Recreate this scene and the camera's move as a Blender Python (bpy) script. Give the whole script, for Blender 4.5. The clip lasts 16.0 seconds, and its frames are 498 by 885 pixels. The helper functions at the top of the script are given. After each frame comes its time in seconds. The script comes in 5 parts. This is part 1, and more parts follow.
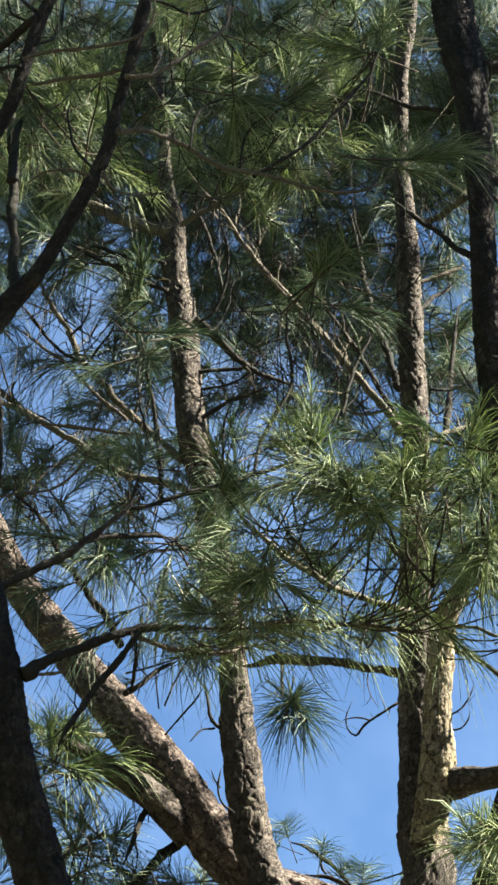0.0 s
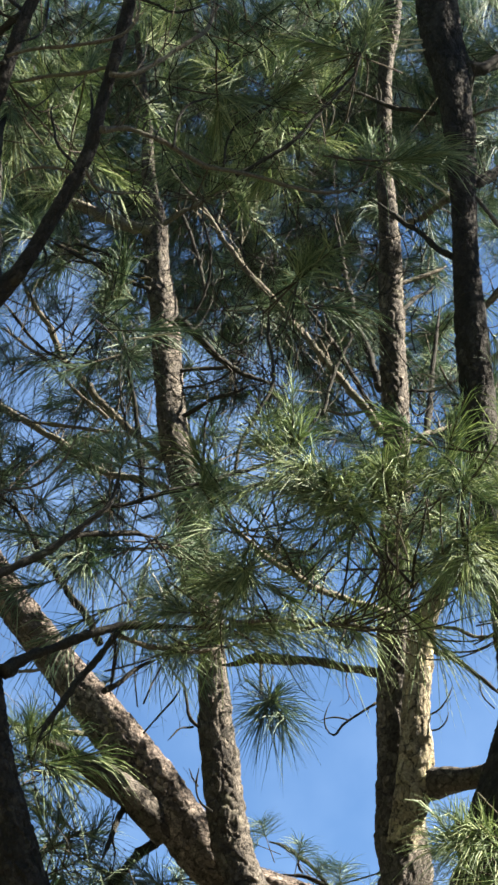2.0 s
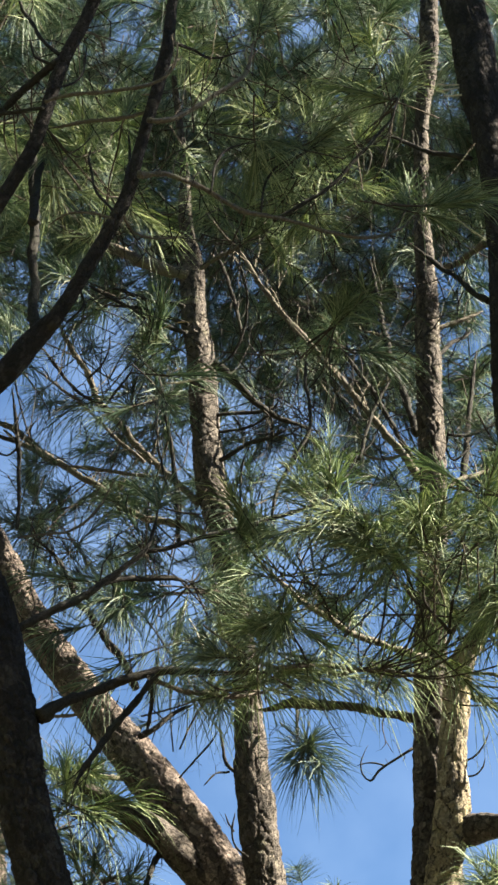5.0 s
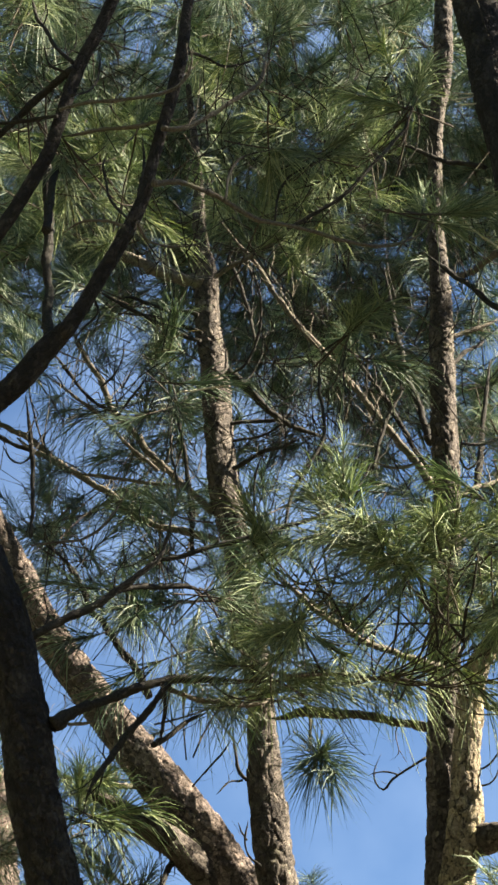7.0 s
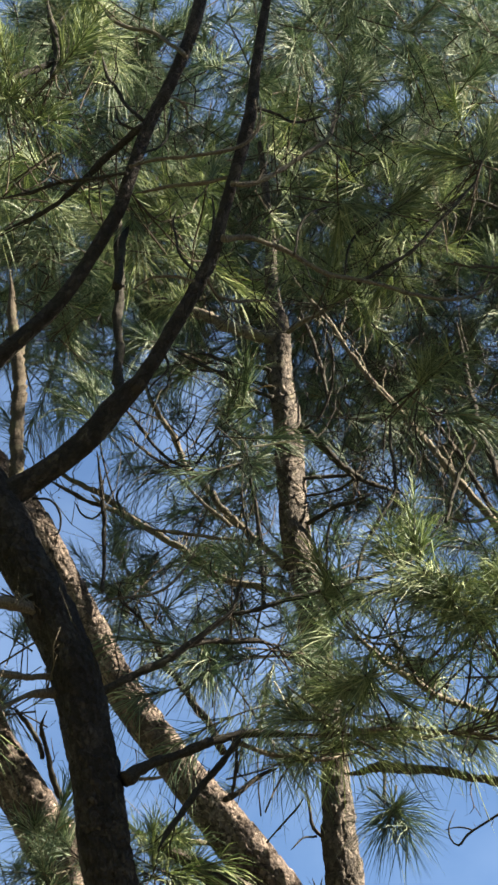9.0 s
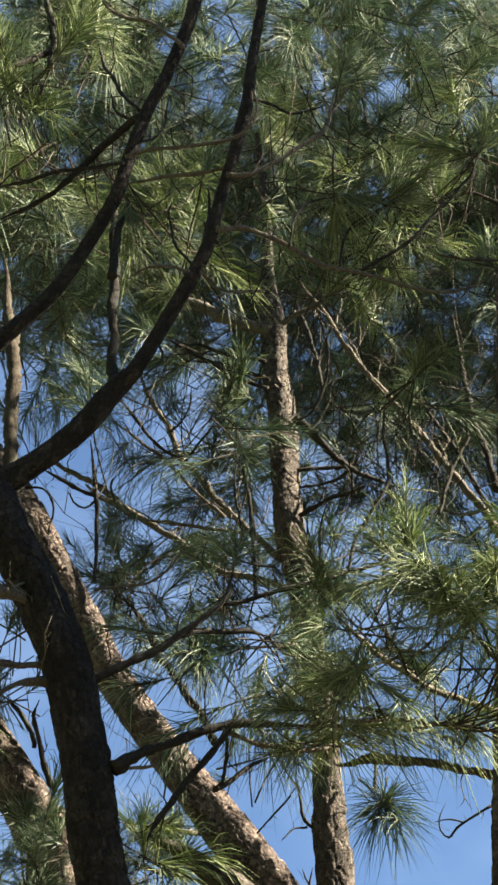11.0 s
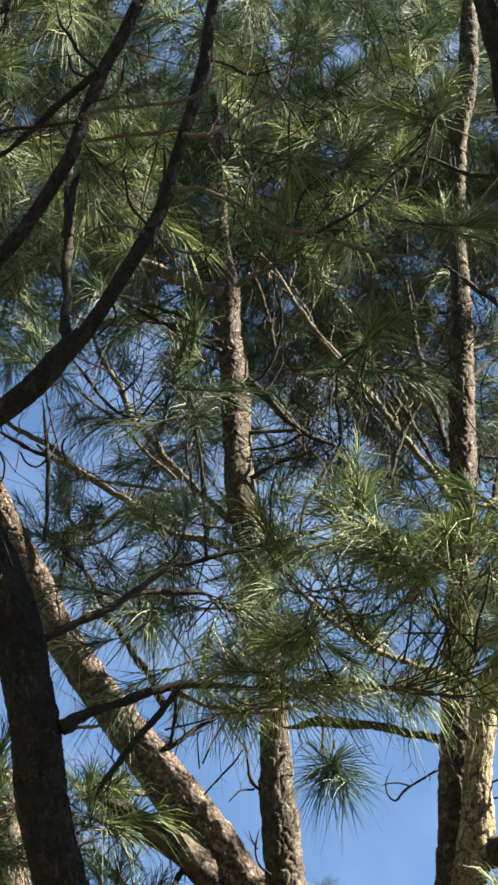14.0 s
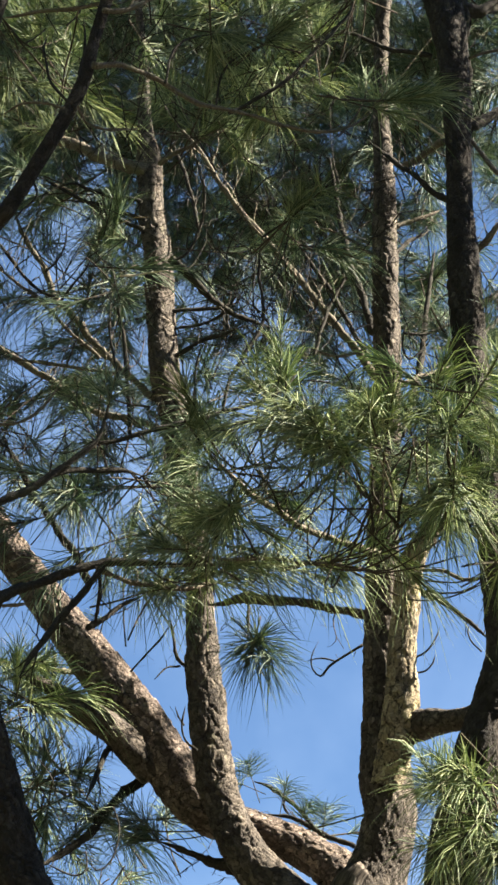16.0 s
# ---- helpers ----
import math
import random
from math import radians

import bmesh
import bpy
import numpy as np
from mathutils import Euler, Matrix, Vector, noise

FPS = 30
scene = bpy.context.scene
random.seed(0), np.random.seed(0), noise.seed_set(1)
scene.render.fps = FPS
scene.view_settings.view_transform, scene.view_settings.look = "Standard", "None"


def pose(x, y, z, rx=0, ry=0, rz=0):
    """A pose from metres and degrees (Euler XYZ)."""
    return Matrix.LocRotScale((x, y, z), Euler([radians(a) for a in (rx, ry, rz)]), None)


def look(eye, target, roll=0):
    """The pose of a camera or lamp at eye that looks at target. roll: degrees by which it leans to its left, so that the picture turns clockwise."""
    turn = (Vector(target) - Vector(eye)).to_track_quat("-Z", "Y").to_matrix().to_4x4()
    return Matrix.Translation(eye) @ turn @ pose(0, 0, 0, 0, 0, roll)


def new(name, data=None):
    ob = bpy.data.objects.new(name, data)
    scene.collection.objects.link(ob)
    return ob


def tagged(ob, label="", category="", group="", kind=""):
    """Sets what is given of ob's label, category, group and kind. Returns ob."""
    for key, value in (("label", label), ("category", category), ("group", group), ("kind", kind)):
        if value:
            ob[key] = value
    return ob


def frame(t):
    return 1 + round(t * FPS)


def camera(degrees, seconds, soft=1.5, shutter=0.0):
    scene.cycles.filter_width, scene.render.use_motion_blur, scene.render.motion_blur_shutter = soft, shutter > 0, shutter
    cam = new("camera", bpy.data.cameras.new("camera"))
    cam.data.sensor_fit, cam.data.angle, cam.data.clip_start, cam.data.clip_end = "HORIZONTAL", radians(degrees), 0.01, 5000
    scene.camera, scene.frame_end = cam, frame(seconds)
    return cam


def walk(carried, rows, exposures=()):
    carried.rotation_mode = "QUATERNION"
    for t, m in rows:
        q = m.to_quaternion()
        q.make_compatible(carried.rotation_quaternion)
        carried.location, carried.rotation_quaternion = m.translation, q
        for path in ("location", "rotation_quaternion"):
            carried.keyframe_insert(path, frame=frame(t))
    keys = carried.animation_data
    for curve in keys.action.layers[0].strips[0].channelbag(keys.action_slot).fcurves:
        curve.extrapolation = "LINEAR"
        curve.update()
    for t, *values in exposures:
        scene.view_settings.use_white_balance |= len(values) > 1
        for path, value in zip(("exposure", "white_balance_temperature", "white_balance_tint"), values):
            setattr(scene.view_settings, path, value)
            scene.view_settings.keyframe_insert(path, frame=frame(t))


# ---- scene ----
cam = camera(11.0, 16.0, soft=2.7)
PATH = [
    (0, -0.000, 0.000, 1.600, 120.000, 0.000, -0.000),
    (0.5, 0.003, -0.001, 1.605, 119.893, -0.057, 0.300),
    (1, 0.014, 0.002, 1.591, 119.702, -0.130, 0.603),
    (1.5, 0.012, 0.004, 1.591, 119.888, -0.110, 0.270),
    (2, -0.004, -0.003, 1.593, 120.005, -0.199, -0.626),
    (2.5, 0.003, -0.006, 1.606, 120.026, -0.351, -1.311),
    (3, 0.002, 0.000, 1.604, 120.043, -0.351, -1.430),
    (3.5, -0.009, -0.009, 1.607, 120.050, -0.480, -1.095),
    (4, -0.021, -0.010, 1.605, 120.185, -0.664, -0.406),
    (4.5, -0.015, -0.011, 1.609, 120.418, -0.678, 0.015),
    (5, -0.016, -0.011, 1.606, 120.911, -0.671, -0.031),
    (5.2, -0.023, -0.011, 1.600, 121.096, -0.661, -0.082),
    (7.3, -0.014, -0.005, 1.604, 121.129, -0.926, 0.191),
    (7.5, -0.009, -0.008, 1.600, 121.282, -1.003, 0.085),
    (8, 0.021, 0.002, 1.594, 121.713, -1.149, 0.634),
    (8.5, 0.028, 0.004, 1.586, 122.250, -1.444, 1.646),
    (8.7, 0.030, 0.009, 1.583, 122.435, -1.507, 1.902),
    (10.8, 0.057, -0.001, 1.572, 122.421, -1.866, 1.690),
    (11, 0.060, 0.009, 1.567, 122.297, -1.977, 1.666),
    (11.5, 0.058, 0.017, 1.557, 122.155, -2.087, 1.423),
    (12, 0.063, 0.027, 1.567, 121.975, -1.977, 1.090),
    (12.5, 0.060, 0.022, 1.563, 121.769, -1.963, 0.862),
    (13, 0.060, 0.019, 1.557, 121.779, -2.073, 0.554),
    (13.5, 0.050, 0.011, 1.559, 121.940, -2.104, 0.281),
    (14, 0.051, 0.028, 1.557, 121.592, -2.049, 0.314),
    (14.5, 0.060, 0.025, 1.542, 120.975, -2.058, 0.521),
    (15, 0.074, 0.032, 1.539, 120.398, -1.936, 0.450),
    (15.5, 0.082, 0.043, 1.539, 119.565, -1.209, -0.363),
    (16, 0.075, 0.039, 1.545, 118.999, -0.904, -0.834),
]
walk(cam, [(t, pose(*p)) for t, *p in PATH], [(0, 2.60, 6700, 10), (3.5, 2.60, 6800, 10), (7.5, 2.60, 7350, 13), (12.5, 2.60, 7350, 13), (16, 2.60, 7100, 12)])

# ---- light ----
SUN_EL, SUN_AZ = radians(44), radians(87)   # height over the horizon; azimuth from the +y axis, clockwise
to_sun = Vector((math.sin(SUN_AZ) * math.cos(SUN_EL), math.cos(SUN_AZ) * math.cos(SUN_EL), math.sin(SUN_EL)))
world = bpy.data.worlds.new("sky")
scene.world = world
world.use_nodes = True
wt = world.node_tree
sky = wt.nodes.new("ShaderNodeTexSky")
sky.sky_type, sky.sun_disc = "NISHITA", False
sky.sun_elevation, sky.sun_rotation = SUN_EL, SUN_AZ
sky.altitude, sky.air_density, sky.dust_density, sky.ozone_density = 800, 1.0, 0.0, 3.0
# a thin veil of cloud
coord = wt.nodes.new("ShaderNodeTexCoord")
veil = wt.nodes.new("ShaderNodeTexNoise")
veil.inputs["Scale"].default_value, veil.inputs["Detail"].default_value = 9.0, 5.0
ramp = wt.nodes.new("ShaderNodeValToRGB")
ramp.color_ramp.elements[0].position, ramp.color_ramp.elements[1].position = 0.42, 0.8
ramp.color_ramp.elements[0].color, ramp.color_ramp.elements[1].color = (0, 0, 0, 1), (0.30, 0.30, 0.30, 1)
veiled = wt.nodes.new("ShaderNodeMix")
veiled.data_type = "RGBA"
veiled.inputs["B"].default_value = (5.0, 7.0, 10.0, 1)
wt.links.new(coord.outputs["Generated"], veil.inputs["Vector"])
wt.links.new(veil.outputs["Fac"], ramp.inputs["Fac"])
wt.links.new(ramp.outputs["Color"], veiled.inputs["Factor"])
tone = wt.nodes.new("ShaderNodeMix")
tone.data_type, tone.blend_type = "RGBA", "MULTIPLY"
tone.inputs["Factor"].default_value = 1.0
tone.inputs["B"].default_value = (0.80, 0.96, 1.07, 1)
wt.links.new(sky.outputs[0], tone.inputs["A"])
wt.links.new(tone.outputs["Result"], veiled.inputs["A"])
wt.links.new(veiled.outputs["Result"], wt.nodes["Background"].inputs["Color"])
wt.nodes["Background"].inputs["Strength"].default_value = 0.033
sun = new("sun", bpy.data.lights.new("sun", "SUN"))
sun.data.energy, sun.data.angle, sun.data.color = 6.0, radians(0.5), (1.0, 0.94, 0.83)
sun.matrix_world = look(to_sun * 30, (0, 0, 0))


# ---- materials ----
def nodes(name):
    m = bpy.data.materials.new(name)
    m.use_nodes = True
    t = m.node_tree
    return m, t, t.nodes["Principled BSDF"]


def add(t, kind, **values):
    n = t.nodes.new(kind)
    for k, v in values.items():
        n.inputs[k.replace("_", " ")].default_value = v
    return n


def colours(t, source, stops):
    r = t.nodes.new("ShaderNodeValToRGB")
    while len(r.color_ramp.elements) < len(stops):
        r.color_ramp.elements.new(0.5)
    for e, (at, c) in zip(r.color_ramp.elements, stops):
        e.position, e.color = at, (*c, 1)
    t.links.new(source, r.inputs["Fac"])
    return r.outputs["Color"]


def mixed(t, fac, a, b, blend="MIX"):
    n = t.nodes.new("ShaderNodeMix")
    n.data_type, n.blend_type = "RGBA", blend
    for key, v in (("Factor", fac), ("A", a), ("B", b)):
        if isinstance(v, (int, float)):
            n.inputs[key].default_value = v
        elif isinstance(v, tuple):
            n.inputs[key].default_value = (*v, 1)
        else:
            t.links.new(v, n.inputs[key])
    return n.outputs["Result"]


def bumped(t, bsdf, source, strength, distance):
    b = add(t, "ShaderNodeBump", Strength=strength, Distance=distance)
    t.links.new(source, b.inputs["Height"])
    t.links.new(b.outputs["Normal"], bsdf.inputs["Normal"])


def bark_material(name, plate_colours, lichen, lichen_colour):
    """Plates of bark that follow the stem: the point attribute bark_at runs round it and along it, in metres."""
    m, t, b = nodes(name)
    at = t.nodes.new("ShaderNodeAttribute")
    at.attribute_name = "bark_at"
    where = at.outputs["Vector"]
    stray = add(t, "ShaderNodeTexNoise", Scale=38.0, Detail=4.0, Roughness=0.6)
    t.links.new(where, stray.inputs["Vector"])
    bent = t.nodes.new("ShaderNodeMix")
    bent.data_type, bent.blend_type = "RGBA", "LINEAR_LIGHT"
    bent.inputs["Factor"].default_value = 0.020
    t.links.new(where, bent.inputs["A"])
    t.links.new(stray.outputs["Color"], bent.inputs["B"])

    def scaled(x, z):
        k = t.nodes.new("ShaderNodeMapping")
        k.inputs["Scale"].default_value = (x, x, z)
        t.links.new(bent.outputs["Result"], k.inputs["Vector"])
        return k.outputs["Vector"]

    def cellular(vector, feature):
        v = add(t, "ShaderNodeTexVoronoi", Scale=1.0)
        v.feature = feature
        t.links.new(vector, v.inputs["Vector"])
        return v

    broad_at, fine_at = scaled(24, 12), scaled(60, 42)
    edge, cell = cellular(broad_at, "DISTANCE_TO_EDGE"), cellular(broad_at, "F1")
    edge2, cell2 = cellular(fine_at, "DISTANCE_TO_EDGE"), cellular(fine_at, "F1")
    fine = add(t, "ShaderNodeTexNoise", Scale=1.0, Detail=6.0, Roughness=0.65)
    t.links.new(scaled(110, 60), fine.inputs["Vector"])
    broad = add(t, "ShaderNodeTexNoise", Scale=3.5, Detail=4.0)
    spots = add(t, "ShaderNodeTexNoise", Scale=7.0, Detail=5.0, Roughness=0.6)
    for n in (broad, spots):
        t.links.new(where, n.inputs["Vector"])
    tint = mixed(t, 0.45, cell.outputs["Color"], cell2.outputs["Color"])
    one = t.nodes.new("ShaderNodeSeparateColor")
    t.links.new(tint, one.inputs["Color"])
    base = colours(t, one.outputs["Red"], plate_colours)
    base = mixed(t, 0.7, base, colours(t, fine.outputs["Fac"], [(0.3, (0.45, 0.42, 0.40)), (0.66, (1.0, 0.98, 0.96))]), "MULTIPLY")
    base = mixed(t, 0.35, base, colours(t, broad.outputs["Fac"], [(0.35, (0.55, 0.50, 0.47)), (0.65, (1, 1, 1))]), "MULTIPLY")
    patch = colours(t, spots.outputs["Fac"], [(0.62 - lichen, (0, 0, 0)), (0.70 - lichen, (1, 1, 1))])
    base = mixed(t, patch, base, mixed(t, 0.5, lichen_colour, base))
    crack = colours(t, edge.outputs["Distance"], [(0.0, (0, 0, 0)), (0.10, (1, 1, 1))])
    crack = mixed(t, colours(t, stray.outputs["Fac"], [(0.44, (0, 0, 0)), (0.60, (1, 1, 1))]), crack, (1, 1, 1))
    flake = colours(t, edge2.outputs["Distance"], [(0.0, (0, 0, 0)), (0.10, (1, 1, 1))])
    gap = mixed(t, 1.0, crack, mixed(t, 0.55, (1, 1, 1), flake), "MULTIPLY")
    base = mixed(t, gap, (0.022, 0.018, 0.015), base)
    t.links.new(base, b.inputs["Base Color"])
    b.inputs["Roughness"].default_value = 0.9
    b.inputs["Specular IOR Level"].default_value = 0.2
    level = mixed(t, 0.35, cell.outputs["Color"], cell2.outputs["Color"])
    height = mixed(t, 1.0, mixed(t, 0.6, gap, level), mixed(t, 0.35, (1, 1, 1), fine.outputs["Color"]), "MULTIPLY")
    bumped(t, b, height, 1.0, 0.020)
    return m


BARK = bark_material("pine_bark", [(0.0, (0.075, 0.060, 0.052)), (0.35, (0.135, 0.110, 0.094)), (0.7, (0.275, 0.225, 0.186)), (1.0, (0.47, 0.39, 0.325))], -0.03, (0.15, 0.15, 0.10))
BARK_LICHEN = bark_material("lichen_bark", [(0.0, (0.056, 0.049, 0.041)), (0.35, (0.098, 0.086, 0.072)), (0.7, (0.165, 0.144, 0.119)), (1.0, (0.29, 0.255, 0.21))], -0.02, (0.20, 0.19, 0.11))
BARK_YELLOW = bark_material("yellow_lichen_bark", [(0.0, (0.21, 0.175, 0.12)), (0.5, (0.35, 0.30, 0.20)), (1.0, (0.50, 0.44, 0.31))], 0.08, (0.50, 0.44, 0.20))
# bark darkened in its colour to stand for shade on stems and limbs
BARK_SHADED = bark_material("shaded_bark", [(0.0, (0.020, 0.018, 0.015)), (0.5, (0.040, 0.036, 0.031)), (1.0, (0.090, 0.080, 0.067))], -0.02, (0.048, 0.050, 0.036))


def branch_material(name, low, high, lichen):
    m, t, b = nodes(name)
    where = t.nodes.new("ShaderNodeTexCoord").outputs["Object"]
    fine = add(t, "ShaderNodeTexNoise", Scale=120.0, Detail=5.0, Roughness=0.6)
    broad = add(t, "ShaderNodeTexNoise", Scale=11.0, Detail=4.0)
    for n in (fine, broad):
        t.links.new(where, n.inputs["Vector"])
    base = colours(t, fine.outputs["Fac"], [(0.3, low), (0.7, high)])
    base = mixed(t, colours(t, broad.outputs["Fac"], [(0.55, (0, 0, 0)), (0.68, (1, 1, 1))]), base, lichen)
    t.links.new(base, b.inputs["Base Color"])
    b.inputs["Roughness"].default_value = 0.95
    b.inputs["Specular IOR Level"].default_value = 0.1
    bumped(t, b, fine.outputs["Fac"], 0.9, 0.008)
    return m


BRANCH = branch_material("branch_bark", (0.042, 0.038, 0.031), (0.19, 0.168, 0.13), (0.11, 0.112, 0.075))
# dark copy of the branch bark, with shade put into its colour
TWIG_SHADED = branch_material("shaded_branch_bark", (0.016, 0.015, 0.013), (0.050, 0.047, 0.040), (0.048, 0.050, 0.038))
STRAW = branch_material("dead_needle_straw", (0.42, 0.38, 0.26), (0.62, 0.57, 0.42), (0.5, 0.45, 0.32))
TWIG = branch_material("shoot_bark", (0.030, 0.026, 0.021), (0.090, 0.075, 0.056), (0.075, 0.072, 0.048))


def needle_material(name, low, mid, high):
    m, t, b = nodes(name)
    island = t.nodes.new("ShaderNodeNewGeometry").outputs["Random Per Island"]
    own = t.nodes.new("ShaderNodeObjectInfo").outputs["Random"]
    base = colours(t, island, [(0.0, low), (0.45, mid), (0.95, high), (0.985, (0.20, 0.15, 0.07))])
    base = mixed(t, 0.35, base, colours(t, own, [(0.0, (0.78, 0.9, 0.95)), (1.0, (1.12, 1.1, 0.92))]), "MULTIPLY")
    t.links.new(base, b.inputs["Base Color"])
    b.inputs["Roughness"].default_value = 0.55
    b.inputs["Specular IOR Level"].default_value = 0.20
    leaf = t.nodes.new("ShaderNodeBsdfTranslucent")
    t.links.new(base, leaf.inputs["Color"])
    mix = t.nodes.new("ShaderNodeMixShader")
    mix.inputs["Fac"].default_value = 0.5
    t.links.new(b.outputs[0], mix.inputs[1])
    t.links.new(leaf.outputs[0], mix.inputs[2])
    t.links.new(mix.outputs[0], t.nodes["Material Output"].inputs["Surface"])
    return m


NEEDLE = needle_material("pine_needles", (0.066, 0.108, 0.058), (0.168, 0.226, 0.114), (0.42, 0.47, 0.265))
# the same needles, coloured darker and cooler to stand for shade
NEEDLE_SHADED = needle_material("shaded_pine_needles", (0.058, 0.103, 0.066), (0.126, 0.186, 0.118), (0.35, 0.41, 0.27))


def litter_material():
    m, t, b = nodes("pine_litter")
    where = t.nodes.new("ShaderNodeTexCoord").outputs["Object"]
    fine = add(t, "ShaderNodeTexNoise", Scale=40.0, Detail=8.0, Roughness=0.7)
    broad = add(t, "ShaderNodeTexNoise", Scale=0.6, Detail=5.0)
    for n in (fine, broad):
        t.links.new(where, n.inputs["Vector"])
    base = colours(t, fine.outputs["Fac"], [(0.3, (0.028, 0.022, 0.015)), (0.7, (0.085, 0.066, 0.046))])
    base = mixed(t, colours(t, broad.outputs["Fac"], [(0.5, (0, 0, 0)), (0.62, (1, 1, 1))]), base, (0.035, 0.045, 0.017))
    t.links.new(base, b.inputs["Base Color"])
    b.inputs["Roughness"].default_value = 0.95
    bumped(t, b, fine.outputs["Fac"], 0.7, 0.03)
    return m


LITTER = litter_material()

# ---- building tools ----
rng = np.random.default_rng(7)


def part(name, mesh, parent, label=""):
    """Links a mesh, whose points are in world metres, under a thing or a part."""
    ob = new(name, mesh)
    if parent is not None:
        ob.parent = parent
        if parent.parent is None:
            ob.matrix_parent_inverse = Matrix.Translation(-Vector(parent.location))
    return tagged(ob, label)


def smooth_line(points, step):
    """A Catmull-Rom line through rows (x, y, z, radius), at even steps."""
    p = np.array(points, float)
    p = np.vstack([2 * p[0] - p[1], p, 2 * p[-1] - p[-2]])
    out = []
    for a, b, c, d in zip(p[:-3], p[1:-2], p[2:-1], p[3:]):
        n = max(2, int(np.linalg.norm(c[:3] - b[:3]) / step))
        s = (np.arange(n) / n)[:, None]
        out.append(0.5 * (2 * b + (c - a) * s + (2 * a - 5 * b + 4 * c - d) * s ** 2 + (3 * b - a - 3 * c + d) * s ** 3))
    out.append(p[-2][None])
    q = np.vstack(out)
    q[:, 3] = np.maximum(q[:, 3], 0.0008)
    return q


def frames_along(q):
    """Two sideways axes for each point of a line, turned as little as can be."""
    tan = np.gradient(q[:, :3], axis=0)
    tan /= np.linalg.norm(tan, axis=1)[:, None] + 1e-9
    ref = np.array([0.0, 1.0, 0.0]) if abs(tan[0, 1]) < 0.9 else np.array([1.0, 0.0, 0.0])
    side = np.zeros_like(tan)
    s = ref - tan[0] * ref.dot(tan[0])
    for i, t in enumerate(tan):
        s = s - t * s.dot(t)
        s /= np.linalg.norm(s)
        side[i] = s
    return side, np.cross(tan, side)


def mesh_of(name, verts, faces, materials, smooth=True, index=None):
    """faces: an array of rows of three or of four corners."""
    me = bpy.data.meshes.new(name)
    n, k = faces.shape
    me.vertices.add(len(verts))
    me.vertices.foreach_set("co", np.ascontiguousarray(verts, np.float32).ravel())
    me.loops.add(n * k)
    me.loops.foreach_set("vertex_index", np.ascontiguousarray(faces, np.int32).ravel())
    me.polygons.add(n)
    me.polygons.foreach_set("loop_start", np.arange(0, n * k, k, dtype=np.int32))
    if index is not None:
        me.polygons.foreach_set("material_index", np.ascontiguousarray(index, np.int32))
    me.polygons.foreach_set("use_smooth", np.full(n, smooth))
    for m in materials:
        me.materials.append(m)
    me.update(calc_edges=True)
    return me


def cells(p, seed):
    """Nearest and second-nearest scattered centre for each point: distances, the way to the first, and its number from 0 to 1."""
    base = np.floor(p).astype(np.int64)
    d1 = np.full(len(p), 9.0)
    d2 = np.full(len(p), 9.0)
    tint = np.zeros(len(p))
    way = np.zeros_like(p)
    for dx in (-1, 0, 1):
        for dy in (-1, 0, 1):
            for dz in (-1, 0, 1):
                c = base + (dx, dy, dz)
                h = (c[:, 0] * 73856093) ^ (c[:, 1] * 19349663) ^ (c[:, 2] * 83492791) ^ (seed * 2654435)
                r = []
                for k in (1, 2, 3, 4):
                    v = (h * (1103515245 + 2 * k * 7919) + 12345 * k) & 0x7FFFFFFF
                    v = (v ^ (v >> 13)) * 1274126177 & 0x7FFFFFFF
                    r.append(((v ^ (v >> 16)) & 0xFFFF) / 65535.0)
                off = c + np.stack(r[:3], 1) - p
                d = np.sqrt((off ** 2).sum(1))
                near = d < d1
                d2 = np.where(near, d1, np.minimum(d2, d))
                tint = np.where(near, r[3], tint)
                way = np.where(near[:, None], off, way)
                d1 = np.where(near, d, d1)
    return d1, d2, way, tint


